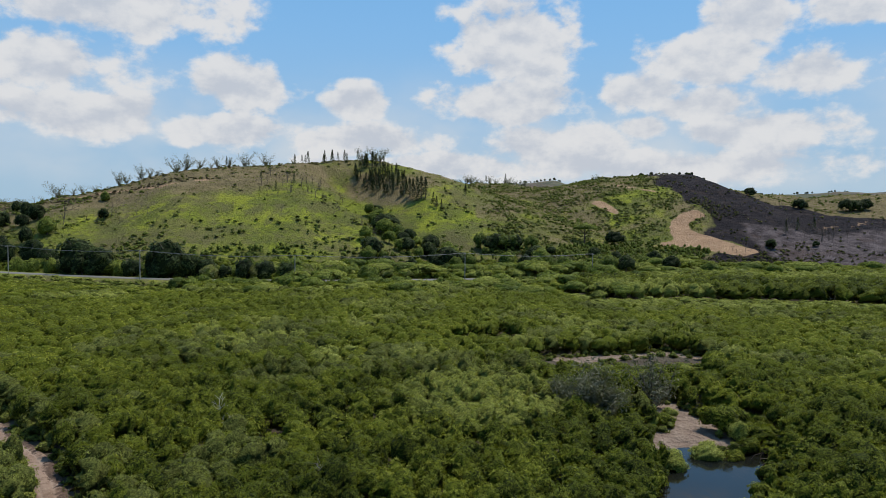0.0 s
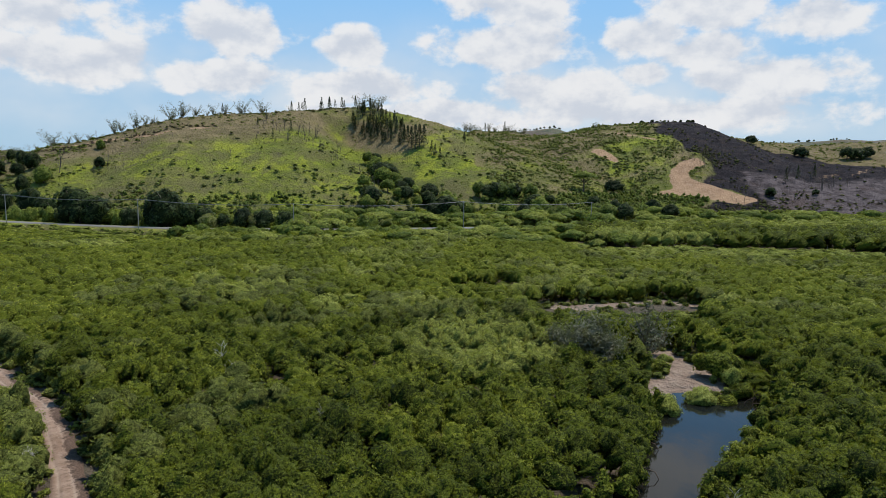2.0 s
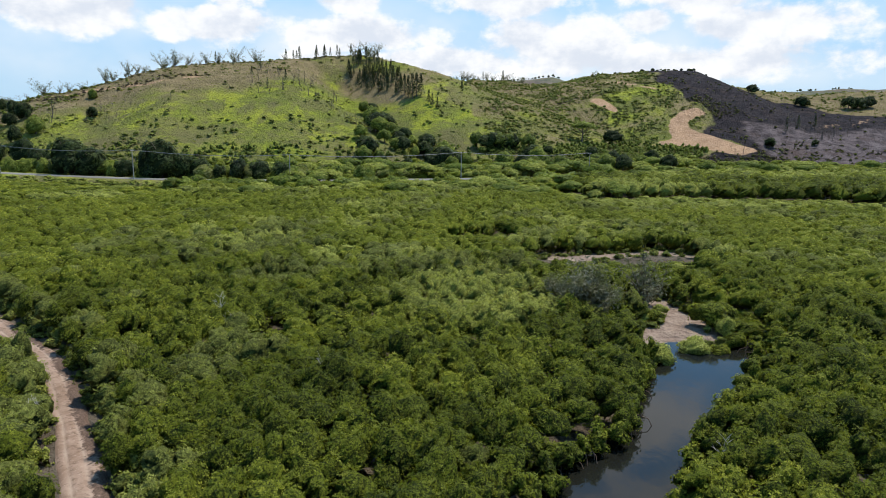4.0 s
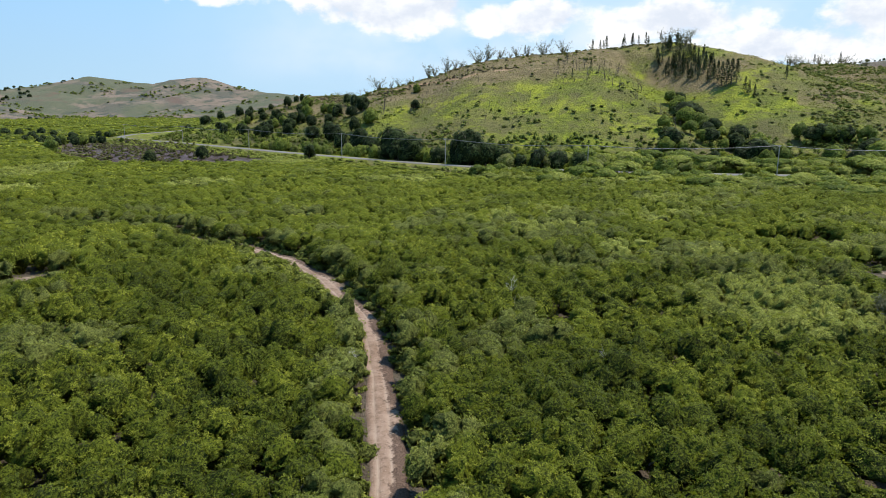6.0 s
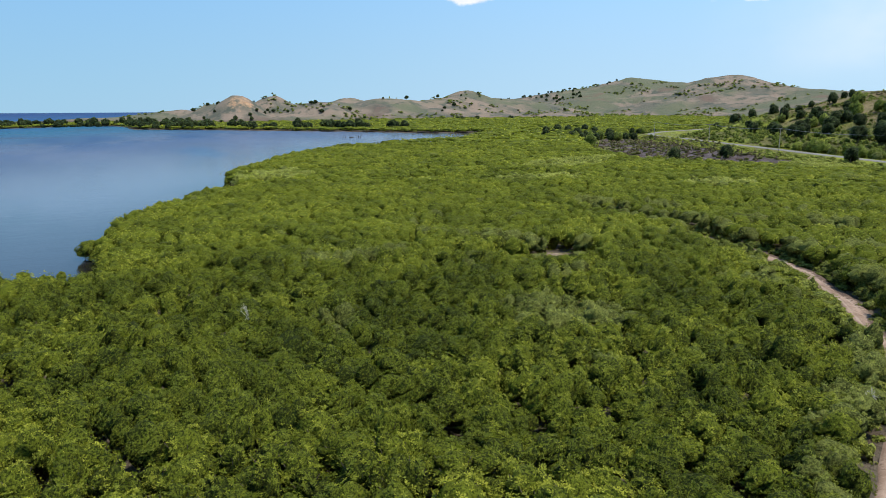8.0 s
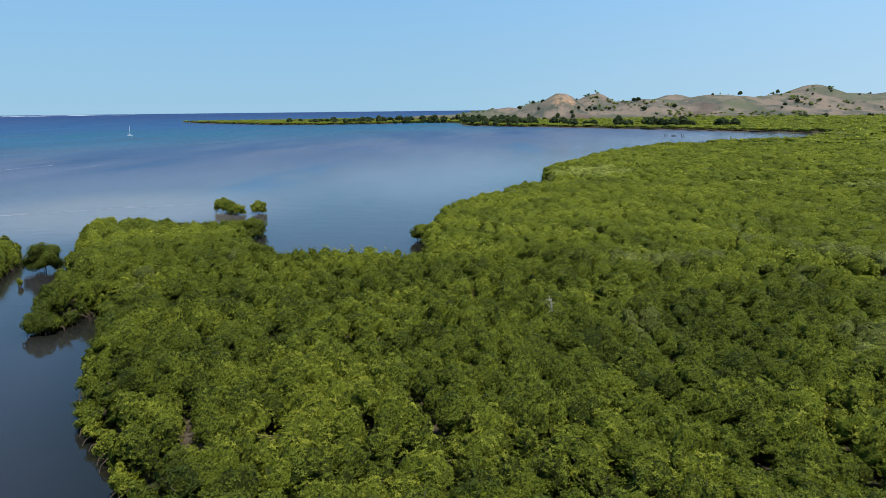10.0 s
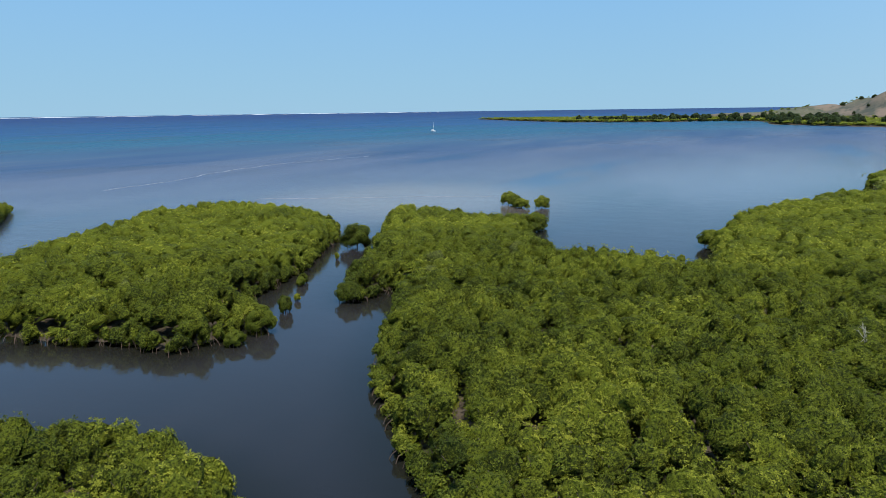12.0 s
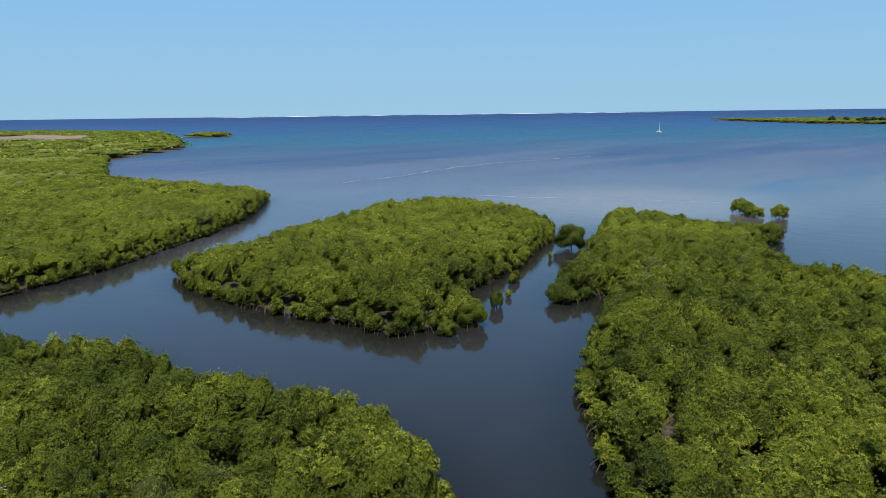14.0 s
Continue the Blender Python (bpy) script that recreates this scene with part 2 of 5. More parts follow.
    far = n.mix(n.math("MULTIPLY", n.step(n.noise(0.009, 5, 0.65, pos), 0.56, 0.68), 0.7), far, (0.185, 0.120, 0.092))
    col = n.mix(edge(z.outputs[2]), grass, dry)
    col = n.mix(edge(z2.outputs[2]), col, far)
    col = n.mix(edge(z.outputs[0], 0.15), col, burnt)
    col = n.mix(edge(z.outputs[1], 0.10), col, earth)
    col = n.mix(z2.outputs[0], col, mud)
    col = n.mix(n.step(z2.outputs[1], 0.35, 0.65), col, sand)
    h = n.math("ADD", fine, n.math("MULTIPLY", tuft, 1.5))
    finish(n, col, 0.95, h, 0.9, 0.9, spec=0.1)
    return m


def water_material():
    m, n = material("sea_water")
    pos = position(n)
    s = n.add("ShaderNodeSeparateXYZ", i0=pos)
    x, y = s.outputs[0], s.outputs[1]
    # distance out to sea along the way from the channel's mouth
    out = n.math("ADD", n.math("MULTIPLY", x, -0.62), n.math("MULTIPLY", y, -0.78))
    stretch = n.add("ShaderNodeMapping", Vector=pos, Rotation=(0, 0, radians(-35)), Scale=(0.004, 0.016, 1))
    streak = n.noise(1.0, 5, 0.6, stretch)
    o = n.math("ADD", out, n.math("MULTIPLY", n.math("SUBTRACT", streak, 0.5), n.math("ADD", 120.0, n.math("MULTIPLY", n.math("MAXIMUM", out, 0.0), 0.9))))
    ramp = n.add("ShaderNodeValToRGB", Fac=n.math("DIVIDE", o, 2400.0, clamp=True))
    e = ramp.color_ramp.elements
    stops = [(0.0, (0.009, 0.012, 0.015)), (0.010, (0.012, 0.014, 0.016)), (0.026, (0.026, 0.025, 0.025)), (0.050, (0.034, 0.032, 0.035)), (0.085, (0.082, 0.080, 0.108)), (0.14, (0.048, 0.074, 0.132)), (0.26, (0.012, 0.084, 0.132)),
             (0.42, (0.006, 0.055, 0.140)), (1.0, (0.002, 0.020, 0.095))]
    e[0].position, e[0].color = stops[0][0], (*stops[0][1], 1)
    e[1].position, e[1].color = stops[-1][0], (*stops[-1][1], 1)
    for p, c in stops[1:-1]:
        k = e.new(p)
        k.color = (*c, 1)
    patch = n.noise(0.012, 4, 0.6, pos)
    col = n.mix(n.math("MULTIPLY", n.math("MULTIPLY", n.step(patch, 0.5, 0.72), n.step(out, 0.0, 70.0)), 0.35), ramp.outputs[0], (0.055, 0.050, 0.042))
    edge = n.add("ShaderNodeAttribute")
    edge.attribute_name = "shallow"
    col = n.mix(n.step(n.math("ADD", edge.outputs["Fac"], n.math("MULTIPLY", n.math("SUBTRACT", patch, 0.5), 0.8)), 0.1, 1.2), col, (0.013, 0.013, 0.009))
    bar = n.add("ShaderNodeVectorMath", i0=pos, i1=(-168, -92, 0))
    bar.operation = "DISTANCE"
    flat = n.math("MULTIPLY", n.step(out, 90.0, 170.0), n.step(out, 620.0, 300.0))
    col = n.mix(n.math("MULTIPLY", n.math("MULTIPLY", n.step(streak, 0.46, 0.60), flat), 0.5), col, (0.120, 0.112, 0.130))
    col = n.mix(n.math("MULTIPLY", n.math("MULTIPLY", n.step(streak, 0.46, 0.36), flat), 0.8), col, (0.020, 0.060, 0.125))
    shoal = n.step(n.math("ADD", bar.outputs["Value"], n.math("MULTIPLY", streak, 60.0)), 85.0, 40.0)
    col = n.mix(n.math("MULTIPLY", shoal, 0.8), col, (0.20, 0.165, 0.135))
    ripple = n.add("ShaderNodeMapping", Vector=pos, Rotation=(0, 0, radians(25)), Scale=(1.0, 0.45, 1))
    calm = n.step(out, 60.0, 330.0)
    wave = n.math("ADD", n.noise(1.3, 5, 0.6, ripple), n.math("MULTIPLY", n.noise(0.25, 3, 0.5, ripple), 2.0))
    p = finish(n, col, 0.08, spec=0.5)
    b = n.add("ShaderNodeBump", Strength=n.math("ADD", 0.035, n.math("MULTIPLY", calm, 0.35)), Distance=0.25, Height=wave)
    n.put(p.inputs["Normal"], b)
    n.put(p.inputs["Roughness"], n.math("ADD", 0.05, n.math("MULTIPLY", calm, 0.22)))
    n.put(p.inputs["Specular IOR Level"], n.math("SUBTRACT", 0.5, n.math("MULTIPLY", n.step(out, 150.0, 700.0), 0.33)))
    p.inputs["IOR"].default_value = 1.33
    # open water, roughened by wind: mirrors less of the low sky
    body = n.add("ShaderNodeBsdfDiffuse", Color=col)
    sheen = n.add("ShaderNodeBsdfGlossy", Color=(0.86, 0.88, 1.0), Roughness=0.25)
    n.put(sheen.inputs["Normal"], b)
    windy = n.add("ShaderNodeMixShader", i0=n.math("ADD", 0.06, n.math("MULTIPLY", streak, 0.26)), i1=body, i2=sheen)
    both = n.add("ShaderNodeMixShader", i0=n.math("MULTIPLY", n.step(out, 120.0, 420.0), 0.92), i1=p, i2=windy)
    for o in [q for q in n.tree.nodes if q.bl_idname == "ShaderNodeOutputMaterial"]:
        n.put(o.inputs[0], both)
    return m


def track_material():
    """Packed pinkish sand, darker towards the middle and the edges of the wheel lines; one side has leaf litter and the
    bushes' shade painted on.
    """
    m, n = material("sandy_track")
    pos = position(n)
    a, b, c = n.noise(0.35, 5, 0.65, pos), n.noise(2.2, 5, 0.7, pos), n.noise(9.0, 3, 0.7, pos)
    col = n.mix(n.step(a, 0.35, 0.65), (0.25, 0.165, 0.115), (0.37, 0.262, 0.195))
    col = n.mix(n.math("MULTIPLY", n.step(b, 0.50, 0.68), 0.75), col, (0.15, 0.095, 0.065))
    col = n.mix(n.math("MULTIPLY", n.step(c, 0.58, 0.72), 0.7), col, (0.52, 0.42, 0.34))
    rut = n.add("ShaderNodeAttribute")
    rut.attribute_name = "wheel"
    col = n.mix(n.math("MULTIPLY", rut.outputs["Fac"], 0.65), col, (0.50, 0.39, 0.30))
    # dark side of the track: leaf litter together with painted bush shade
    leaf = n.add("ShaderNodeAttribute")
    leaf.attribute_name = "litter"
    shaded_litter = n.step(n.math("ADD", leaf.outputs["Fac"], n.math("MULTIPLY", n.math("SUBTRACT", n.noise(1.6, 5, 0.7, pos), 0.5), 1.6)), 0.42, 0.62)
    col = n.mix(shaded_litter, col, n.mix(n.step(c, 0.4, 0.6), (0.085, 0.055, 0.040), (0.17, 0.115, 0.085)))
    finish(n, col, 0.95, n.math("ADD", b, c), 0.7, 0.08, spec=0.1)
    return m


GROUND, WATER = ground_material(), water_material()
FOAM = grained("foam", (0.22, 0.25, 0.30), (0.36, 0.39, 0.44), 0.3)
SURF = grained("surf", (0.72, 0.74, 0.76), (0.84, 0.86, 0.88), 0.01)
TRACK = track_material()
ROAD = grained("pale_road", (0.18, 0.165, 0.145), (0.24, 0.22, 0.195), 0.2, 0.9, 3.0, 0.3, 0.02)

# ---------------------------------------------------------------- plan of the coast
# bank of the creek, the channel and the bay, from the creek's head round by the mangrove point
BANK_A = [(24.6, 73), (21.2, 66), (18, 57.4), (15.6, 50.8), (11.4, 47), (8.4, 44), (5, 38), (-4, 24), (-14, 6), (-26, -9), (-37, -20), (-45.7, -27.4), (-50.4, -31),
          (-56.6, -34.7), (-68.6, -39.6), (-81.4, -45.6), (-77.9, -47), (-74, -47.5), (-72.8, -48.3), (-75.4, -51), (-82, -54.4), (-95.5, -59), (-119, -70.4), (-132, -76.5), (-138, -78), (-137, -68),
          (-133, -54), (-135.5, -46), (-133, -42), (-124, -42), (-112, -36), (-105, -32), (-101, -28.5), (-102, -22), (-102.5, -12.5), (-102, -9.5), (-105, -7.7)]
BANK_BAY = [(-127, -8.4), (-131, -7), (-155, -5.8), (-160, -4), (-167, -0.6), (-180, 6.8), (-194, 13.5), (-204, 22), (-232, 25.5), (-254, 28.8), (-266, 36), (-284, 42.7), (-303, 51.6), (-341, 66.4), (-366, 88),
            (-397, 109), (-434, 150), (-470, 210), (-492, 246), (-597, 299), (-615, 271), (-690, 214),
            (-853, 72), (-933, -6), (-1100, -18), (-1190, -71), (-1096, -130), (-1071, -212), (-1084, -304), (-1236, -456), (-1390, -590), (-1480, -560), (-1560, -300),
            (-1900, -50), (-2600, 100), (-6500, 700), (-6500, -7000), (200, -7000)]
BANK_C = [(-120, -2200), (-250, -1300), (-370, -1150), (-400, -893), (-325, -690), (-250, -515), (-224, -474), (-148, -399), (-116, -321), (-95, -264), (-100.5, -246), (-107, -198),
          (-109.3, -178), (-86, -149.2), (-68, -134), (-55.3, -125.8), (-47, -120.5), (-39.4, -115.8), (-28.3, -112), (-23.4, -109.5), (0, -104), (30, -100), (30, -92), (0, -86), (-18.2, -82), (-18.6, -75.6),
          (-22.5, -73.1), (-26.1, -68.5), (-24.6, -63.5), (-25.4, -58), (-27, -52.5), (-29.8, -46.2), (-31.6, -40), (-31.1, -34), (-29.6, -29.8), (-27, -26),
          (-23, -22), (-12, -8), (0, 10), (9, 25), (14.2, 35.2), (16.2, 41.3), (17.7, 43), (20.2, 48.5), (24.7, 54.3), (31, 63), (35, 73)]
WATER_EDGE = np.array(BANK_A + BANK_BAY + BANK_C, float)
ISLAND = np.array([(-46.4, -103.4), (-43.3, -92.3), (-43.9, -80.6), (-45, -71.6), (-48, -63.5), (-48.4, -55.4), (-51, -54), (-53.5, -53.6), (-57, -54), (-62, -57), (-68.7, -62.5), (-73, -62.8), (-79.3, -64.8),
                   (-86, -66), (-95.4, -70.8), (-105, -74), (-115, -79.5), (-123, -89), (-126, -97), (-126.5, -110), (-122, -124), (-104, -125), (-88, -117.5), (-67, -109.5), (-50, -103.5)], float)
CAY = np.array([(-331, -700), (-385, -684), (-392, -690), (-420, -780), (-390, -800)], float)


def inside(poly, x, y):
    hit = np.zeros(x.shape, bool)
    px, py = poly[:, 0], poly[:, 1]
    qx, qy = np.roll(px, -1), np.roll(py, -1)
    for a, b, c, d in zip(px, py, qx, qy):
        if b != d:
            hit ^= ((b > y) != (d > y)) & (x < (c - a) * (y - b) / (d - b) + a)
    return hit


def line_distance(pts, x, y, closed=False, values=None):
    """Distance to a polyline, and values interpolated along it at the nearest place."""
    pts = np.asarray(pts, float)
    best = np.full(x.shape, 1e9)
    val = None if values is None else [np.zeros(x.shape) for _ in values]
    n = len(pts)
    for i in range(n if closed else n - 1):
        a, b = pts[i][:2], pts[(i + 1) % n][:2]
        d = b - a
        t = np.clip(((x - a[0]) * d[0] + (y - a[1]) * d[1]) / max(d @ d, 1e-9), 0, 1)
        r = np.hypot(x - a[0] - t * d[0], y - a[1] - t * d[1])
        near = r < best
        best = np.where(near, r, best)
        if val is not None:
            for k, v in enumerate(values):
                val[k] = np.where(near, v[i] * (1 - t) + v[(i + 1) % n] * t, val[k])
    return best if val is None else (best, val)


def shore(x, y):
    """Metres inland from the water's edge; negative over water."""
    d = np.where(inside(WATER_EDGE, x, y), -1.0, 1.0) * line_distance(WATER_EDGE, x, y, True)
    for isl in (ISLAND, CAY):
        e = np.where(inside(isl, x, y), 1.0, -1.0) * line_distance(isl, x, y, True)
        d = np.maximum(d, e)
    return d


_g = np.random.default_rng(5)
_PH = _g.uniform(0, 6.283, (40, 2))
_DI = _g.uniform(0, 6.283, 40)


def lumps(x, y, size, first=0, count=10):
    """Smooth rolling noise, about -1 to 1, with features of that size in metres."""
    s = np.zeros(np.shape(x))
    for k in range(count):
        i = (first + k) % 40
        f = 6.283 / size * (0.6 + 0.13 * k)
        s = s + np.sin((x * np.cos(_DI[i]) + y * np.sin(_DI[i])) * f + _PH[i, 0]) / (1 + 0.12 * k)
    return s / math.sqrt(count) / 0.9


TRACK_LINE = np.array([(-9, 12), (-13.5, 24), (-19.2, 34.4), (-22.2, 39.6), (-26.1, 46.1), (-30.7, 53.5), (-36.2, 61.8), (-41.5, 68.4), (-47.4, 73.7), (-52.5, 78.6), (-60.7, 84.5), (-70, 90.5),
                       (-80.7, 94.4), (-98, 97), (-130, 96)], float)
ROAD_LINE = np.array([(-520, 560), (-490, 480), (-462, 410), (-432, 370), (-398, 350), (-342, 332), (-261, 299), (-208, 277), (-170, 263), (-142, 253), (-121, 246), (-88, 238), (-40, 240), (17, 253), (34, 262), (70, 290),
                      (120, 320), (300, 360), (700, 420)], float)

# crest lines: x, y, height, half width at the foot
CREST_MAIN = [(-420, 540, 10, 90), (-314, 463, 32, 130), (-257, 429, 31, 120), (-212, 431, 41, 140), (-178, 446, 54.5, 165), (-142, 469, 59.5, 185), (-95, 501, 65, 215), (-58, 527, 67.5, 235), (-35, 559, 61, 230),
              (-8, 600, 54.5, 230), (32, 639, 57.5, 250), (88, 674, 55.5, 260), (118, 690, 55.5, 250)]
CREST_SPUR = [(-110, 470, 54, 70), (-80, 417, 40, 60), (-50, 377, 25, 48), (-32, 349, 13, 36)]
VALLEY = [(-66, 470), (-50, 425), (-36, 398), (-20, 368), (-4, 335)]
CREST_BURNT = [(118, 690, 55.5, 220), (132, 626, 60, 200), (155, 600, 62.5, 215), (182, 593, 64, 230), (215, 592, 62, 230), (240, 593, 53.5, 220), (272, 601, 47, 230), (316, 602, 46.5, 240), (368, 595, 48.5, 240),
               (500, 560, 52, 240), (700, 470, 60, 240)]
CREST_FAR = [(-1500, 790, 30, 380), (-1472, 947, 56, 400), (-1456, 1058, 71, 420), (-1438, 1163, 95, 430), (-1396, 1214, 85, 420), (-1311, 1233, 78, 420), (-1283, 1263, 88, 420), (-1200, 1274, 91, 420),
             (-1127, 1272, 78, 400), (-1047, 1275, 60, 380), (-961, 1279, 52, 360), (-850, 1340, 50, 350)]
CREST_SHORE = [(-1500, 12, 14, 200), (-1398, 72, 22, 170), (-1292, 142, 31, 150), (-1262, 311, 39, 150), (-1346, 386, 41, 170), (-1254, 499, 38, 170), (-1284, 559, 44, 180), (-1305, 632, 46, 200),
               (-1323, 707, 41, 210), (-1290, 790, 38, 220)]
KNOLLS = [((-1239, 160, 52, 75), (-1236, 172, 51, 70)), ((-1276, 226, 53, 80), (-1284, 238, 52, 85)), ((-1340, 378, 48, 95), (-1350, 395, 47, 95)), ((-1302, 622, 58, 130), (-1310, 645, 57, 130)),
          ((-1330, 95, 27, 70), (-1300, 118, 31, 70))]
CREST_DUNE = [(-240, -712, 6, 26), (-205, -735, 8, 30), (-150, -745, 8, 30), (-60, -730, 7, 30)]
CREST_BACK = [(-100, 1290, 60, 300), (107, 1295, 86, 300), (169, 1289, 95, 300), (209, 1283, 97, 300), (250, 1276, 86, 300), (420, 1240, 66, 300), (700, 1150, 75, 350), (1000, 900, 80, 350)]


def crest(line, x, y, power=1.5):
    d, (h, wd) = line_distance([p[:2] for p in line], x, y, values=([p[2] for p in line], [p[3] for p in line]))
    u = np.clip(d / wd, 0, 1)
    return h * (1 - u ** power) ** 1.15


def hills(x, y):
    h = np.zeros(x.shape)
    for line, p in ((CREST_MAIN, 1.35), (CREST_BURNT, 1.35), (CREST_SPUR, 1.5), (CREST_FAR, 1.2), (CREST_SHORE, 1.35), (CREST_BACK, 1.5), (CREST_DUNE, 1.5), *((k, 1.3) for k in KNOLLS)):
        c = crest(line, x, y, p)
        k = 5.0
        h = np.maximum(h, c) + np.maximum(k - np.abs(h - c), 0) ** 2 / (4 * k) * (np.minimum(h, c) > 0.5)
    v = line_distance(VALLEY, x, y)
    h = h * (1 - 0.30 * np.exp(-(v / 20) ** 2))
    rough = np.clip(h / 25, 0, 1)
    gully = np.abs(lumps(x, y, 95, 3, 8))
    h = h - np.clip(h / 20, 0, 1) * np.clip(1 - h / 100, 0, 1) * 13.0 * (1 - np.clip(1.3 * np.abs(lumps(x, y, 210, 9, 7)), 0, 1)) * np.clip((-x - 850) / 150, 0, 1)
    return h + rough * (1.5 * lumps(x, y, 120, 0) + 0.7 * lumps(x, y, 40, 11) + 0.25 * lumps(x, y, 14, 22)) - np.clip(h / 30, 0, 1) * np.clip(1 - h / 75, 0, 1) * 3.0 * (1 - np.clip(gully, 0, 1))


def height(x, y):
    x, y = np.asarray(x, float), np.asarray(y, float)
    s = shore(x, y) - 1.0
    land = 0.35 + 0.12 * lumps(x, y, 17) * np.clip(s / 6, 0, 1) + 2.0 * np.clip((s - 150) / 250, 0, 1)
    bed = np.clip(s * 0.35, -2.0, 0)
    z = np.where(s > 0, land * np.clip(s / 1.5, 0.1, 1), bed - 0.05)
    z = np.where(s > 0, z + hills(x, y) * np.clip(s / 60, 0, 1), z)
    r = line_distance(ROAD_LINE, x, y)
    z = np.where(s > 0, z + (np.maximum(z, np.interp(x, [20, 70], [3.0, 0.9])) - z) * np.clip(1 - (r - 6) / 7, 0, 1), z)
    return z


def burnt_zone(x, y):
    # the blackened flank behind the bare scar, and a scorched bank below the road
    side = np.interp(y, [340, 366, 385, 392, 400, 417, 440, 453, 487, 515, 600], [132, 136, 148, 172, 172, 160, 164, 172, 172, 164, 172])
    back = np.interp(x, [215, 245, 270, 330], [900, 512, 489, 485])
    a = np.clip((x - side + 5 * lumps(x, y, 40)) / 10, 0, 1) * np.clip((y - 345) / 10, 0, 1) * np.clip((back - y + 6 * lumps(x, y, 30, 4)) / 12, 0, 1)
    b = np.clip(1.7 - 1.0 * line_distance([(-390, 325), (-330, 285), (-270, 250), (-235, 236)], x, y) / 28, 0, 1)
    return np.clip(np.maximum(a, b), 0, 1)


SCAR = np.array([(122, 405), (142, 398), (168, 379), (184, 390), (168, 406), (156, 428), (158, 440), (176, 454), (172, 467), (160, 458), (150, 446), (144, 434), (140, 412)], float)
SCAR_UP = np.array([(108, 499), (119, 472), (123, 474), (119, 503), (114, 508)], float)
SCAR_TOP = np.array([(128, 560), (146, 549), (166, 508), (160, 506), (140, 540), (122, 552)], float)


def ash_zone(x, y):
    """Grey ash on the lower burnt slope, below the charred flank that is darkened as under cloud."""
    return np.clip((442 + 0.10 * (x - 200) - y + 9 * lumps(x, y, 45, 12)) / 26, 0, 1) * np.where(x < -150, 1.0, np.clip((x - 178) / 15, 0, 1))


def earth_zone(x, y):
    e = np.zeros(x.shape)
    for poly, soft, most in ((SCAR, 5.0, 1.0), (SCAR_UP, 4.0, 1.0), (SCAR_TOP, 6.0, 0.55)):
        d = np.where(inside(poly, x, y), 1.0, -1.0) * line_distance(poly, x, y, True)
        e = np.maximum(e, most * np.clip(0.5 + d / soft, 0, 1))
    band = line_distance([(-234, 416), (-212, 409), (-206, 416), (-194, 414), (-180, 413), (-161, 410), (-143, 418)], x, y)
    red = np.clip(1.5 - np.hypot(x + 1222, y - 170) / 34, 0, 1)
    lane = line_distance([(242, 438), (252, 443), (260, 447), (269, 447), (289, 465), (330, 480)], x, y)
    return np.maximum.reduce([e, 0.60 * np.clip(1.5 - band / 3.4, 0, 1), 0.50 * red, 0.52 * np.clip(1.5 - lane / 3.4, 0, 1)])


def dry_zone(x, y):
    d = line_distance([p[:2] for p in CREST_MAIN[1:6]], x, y)
    c = line_distance([p[:2] for p in CREST_MAIN[8:]], x, y)
    slope = 0.42 * ((x > 62) & (x < 172) & (y > 375))
    slope = np.maximum(slope, 0.95 * ((x > 225) & (y > 470)))
    litter = 1.5 - line_distance([(-57, 480), (-48, 460), (-38, 446), (-27, 431)], x, y) / 14
    slope = np.maximum(slope, litter)
    return np.clip(np.maximum(np.maximum(1.5 - d / 68, slope), np.where(x > 20, 1.15, 0.75) - c / 240) + 0.28 * lumps(x, y, 55, 5), 0, 1)


POOLS = [np.array(p, float) for p in ([(19, 122), (22, 113), (27, 113.5), (29, 119), (41, 123), (49, 121), (49, 124.5), (41, 128), (28, 124)],
                                      [(25, 92), (32, 91), (34, 80), (32, 73.5), (22, 70), (21.5, 75), (26, 80)],
                                      [(4, 138), (14, 131), (15, 133), (6, 141)], [(37, 231), (43, 220), (46, 222), (42, 233)], [(-98, 63), (-90, 58), (-88, 61), (-95, 66)],
                                      [(-240, 170), (-233, 166), (-236, 176)])]


def sand_zone(x, y):
    e = np.zeros(x.shape)
    for poly in POOLS:
        d = np.where(inside(poly, x, y), 1.0, -1.0) * line_distance(poly, x, y, True)
        e = np.maximum(e, np.clip(0.5 + d / 1.6, 0, 1))
    d = line_distance([(-230, -715), (-205, -735), (-150, -745), (-60, -730)], x, y)
    return np.maximum(e, np.clip(1.5 - d / 14, 0, 1))


def grid_mesh(name, x, y, z, mat, wrap=False):
    """A sheet from arrays [rows, columns] of places."""
    r, c = x.shape
    me = bpy.data.meshes.new(name)
    i = np.arange(r * c).reshape(r, c)
    j = np.roll(i, -1, 1) if wrap else i[:, 1:]
    a = i if wrap else i[:, :-1]
    quads = np.stack([a[:-1], j[:-1], j[1:], a[1:]], -1).reshape(-1, 4)
    fill_mesh(me, np.stack([x, y, z], -1).reshape(-1, 3), quads)
    me.materials.append(mat)
    return me


def fill_mesh(me, verts, faces, smooth=False):
    n, k = faces.shape
    me.vertices.add(len(verts))
    me.vertices.foreach_set("co", np.ascontiguousarray(verts, np.float32).ravel())
    me.loops.add(n * k)
    me.loops.foreach_set("vertex_index", np.ascontiguousarray(faces, np.int32).ravel())
    me.polygons.add(n)
    me.polygons.foreach_set("loop_start", np.arange(0, n * k, k, dtype=np.int32))
    me.polygons.foreach_set("loop_total", np.full(n, k, np.int32))
    me.polygons.foreach_set("use_smooth", np.full(n, smooth))
    me.update(calc_edges=True)


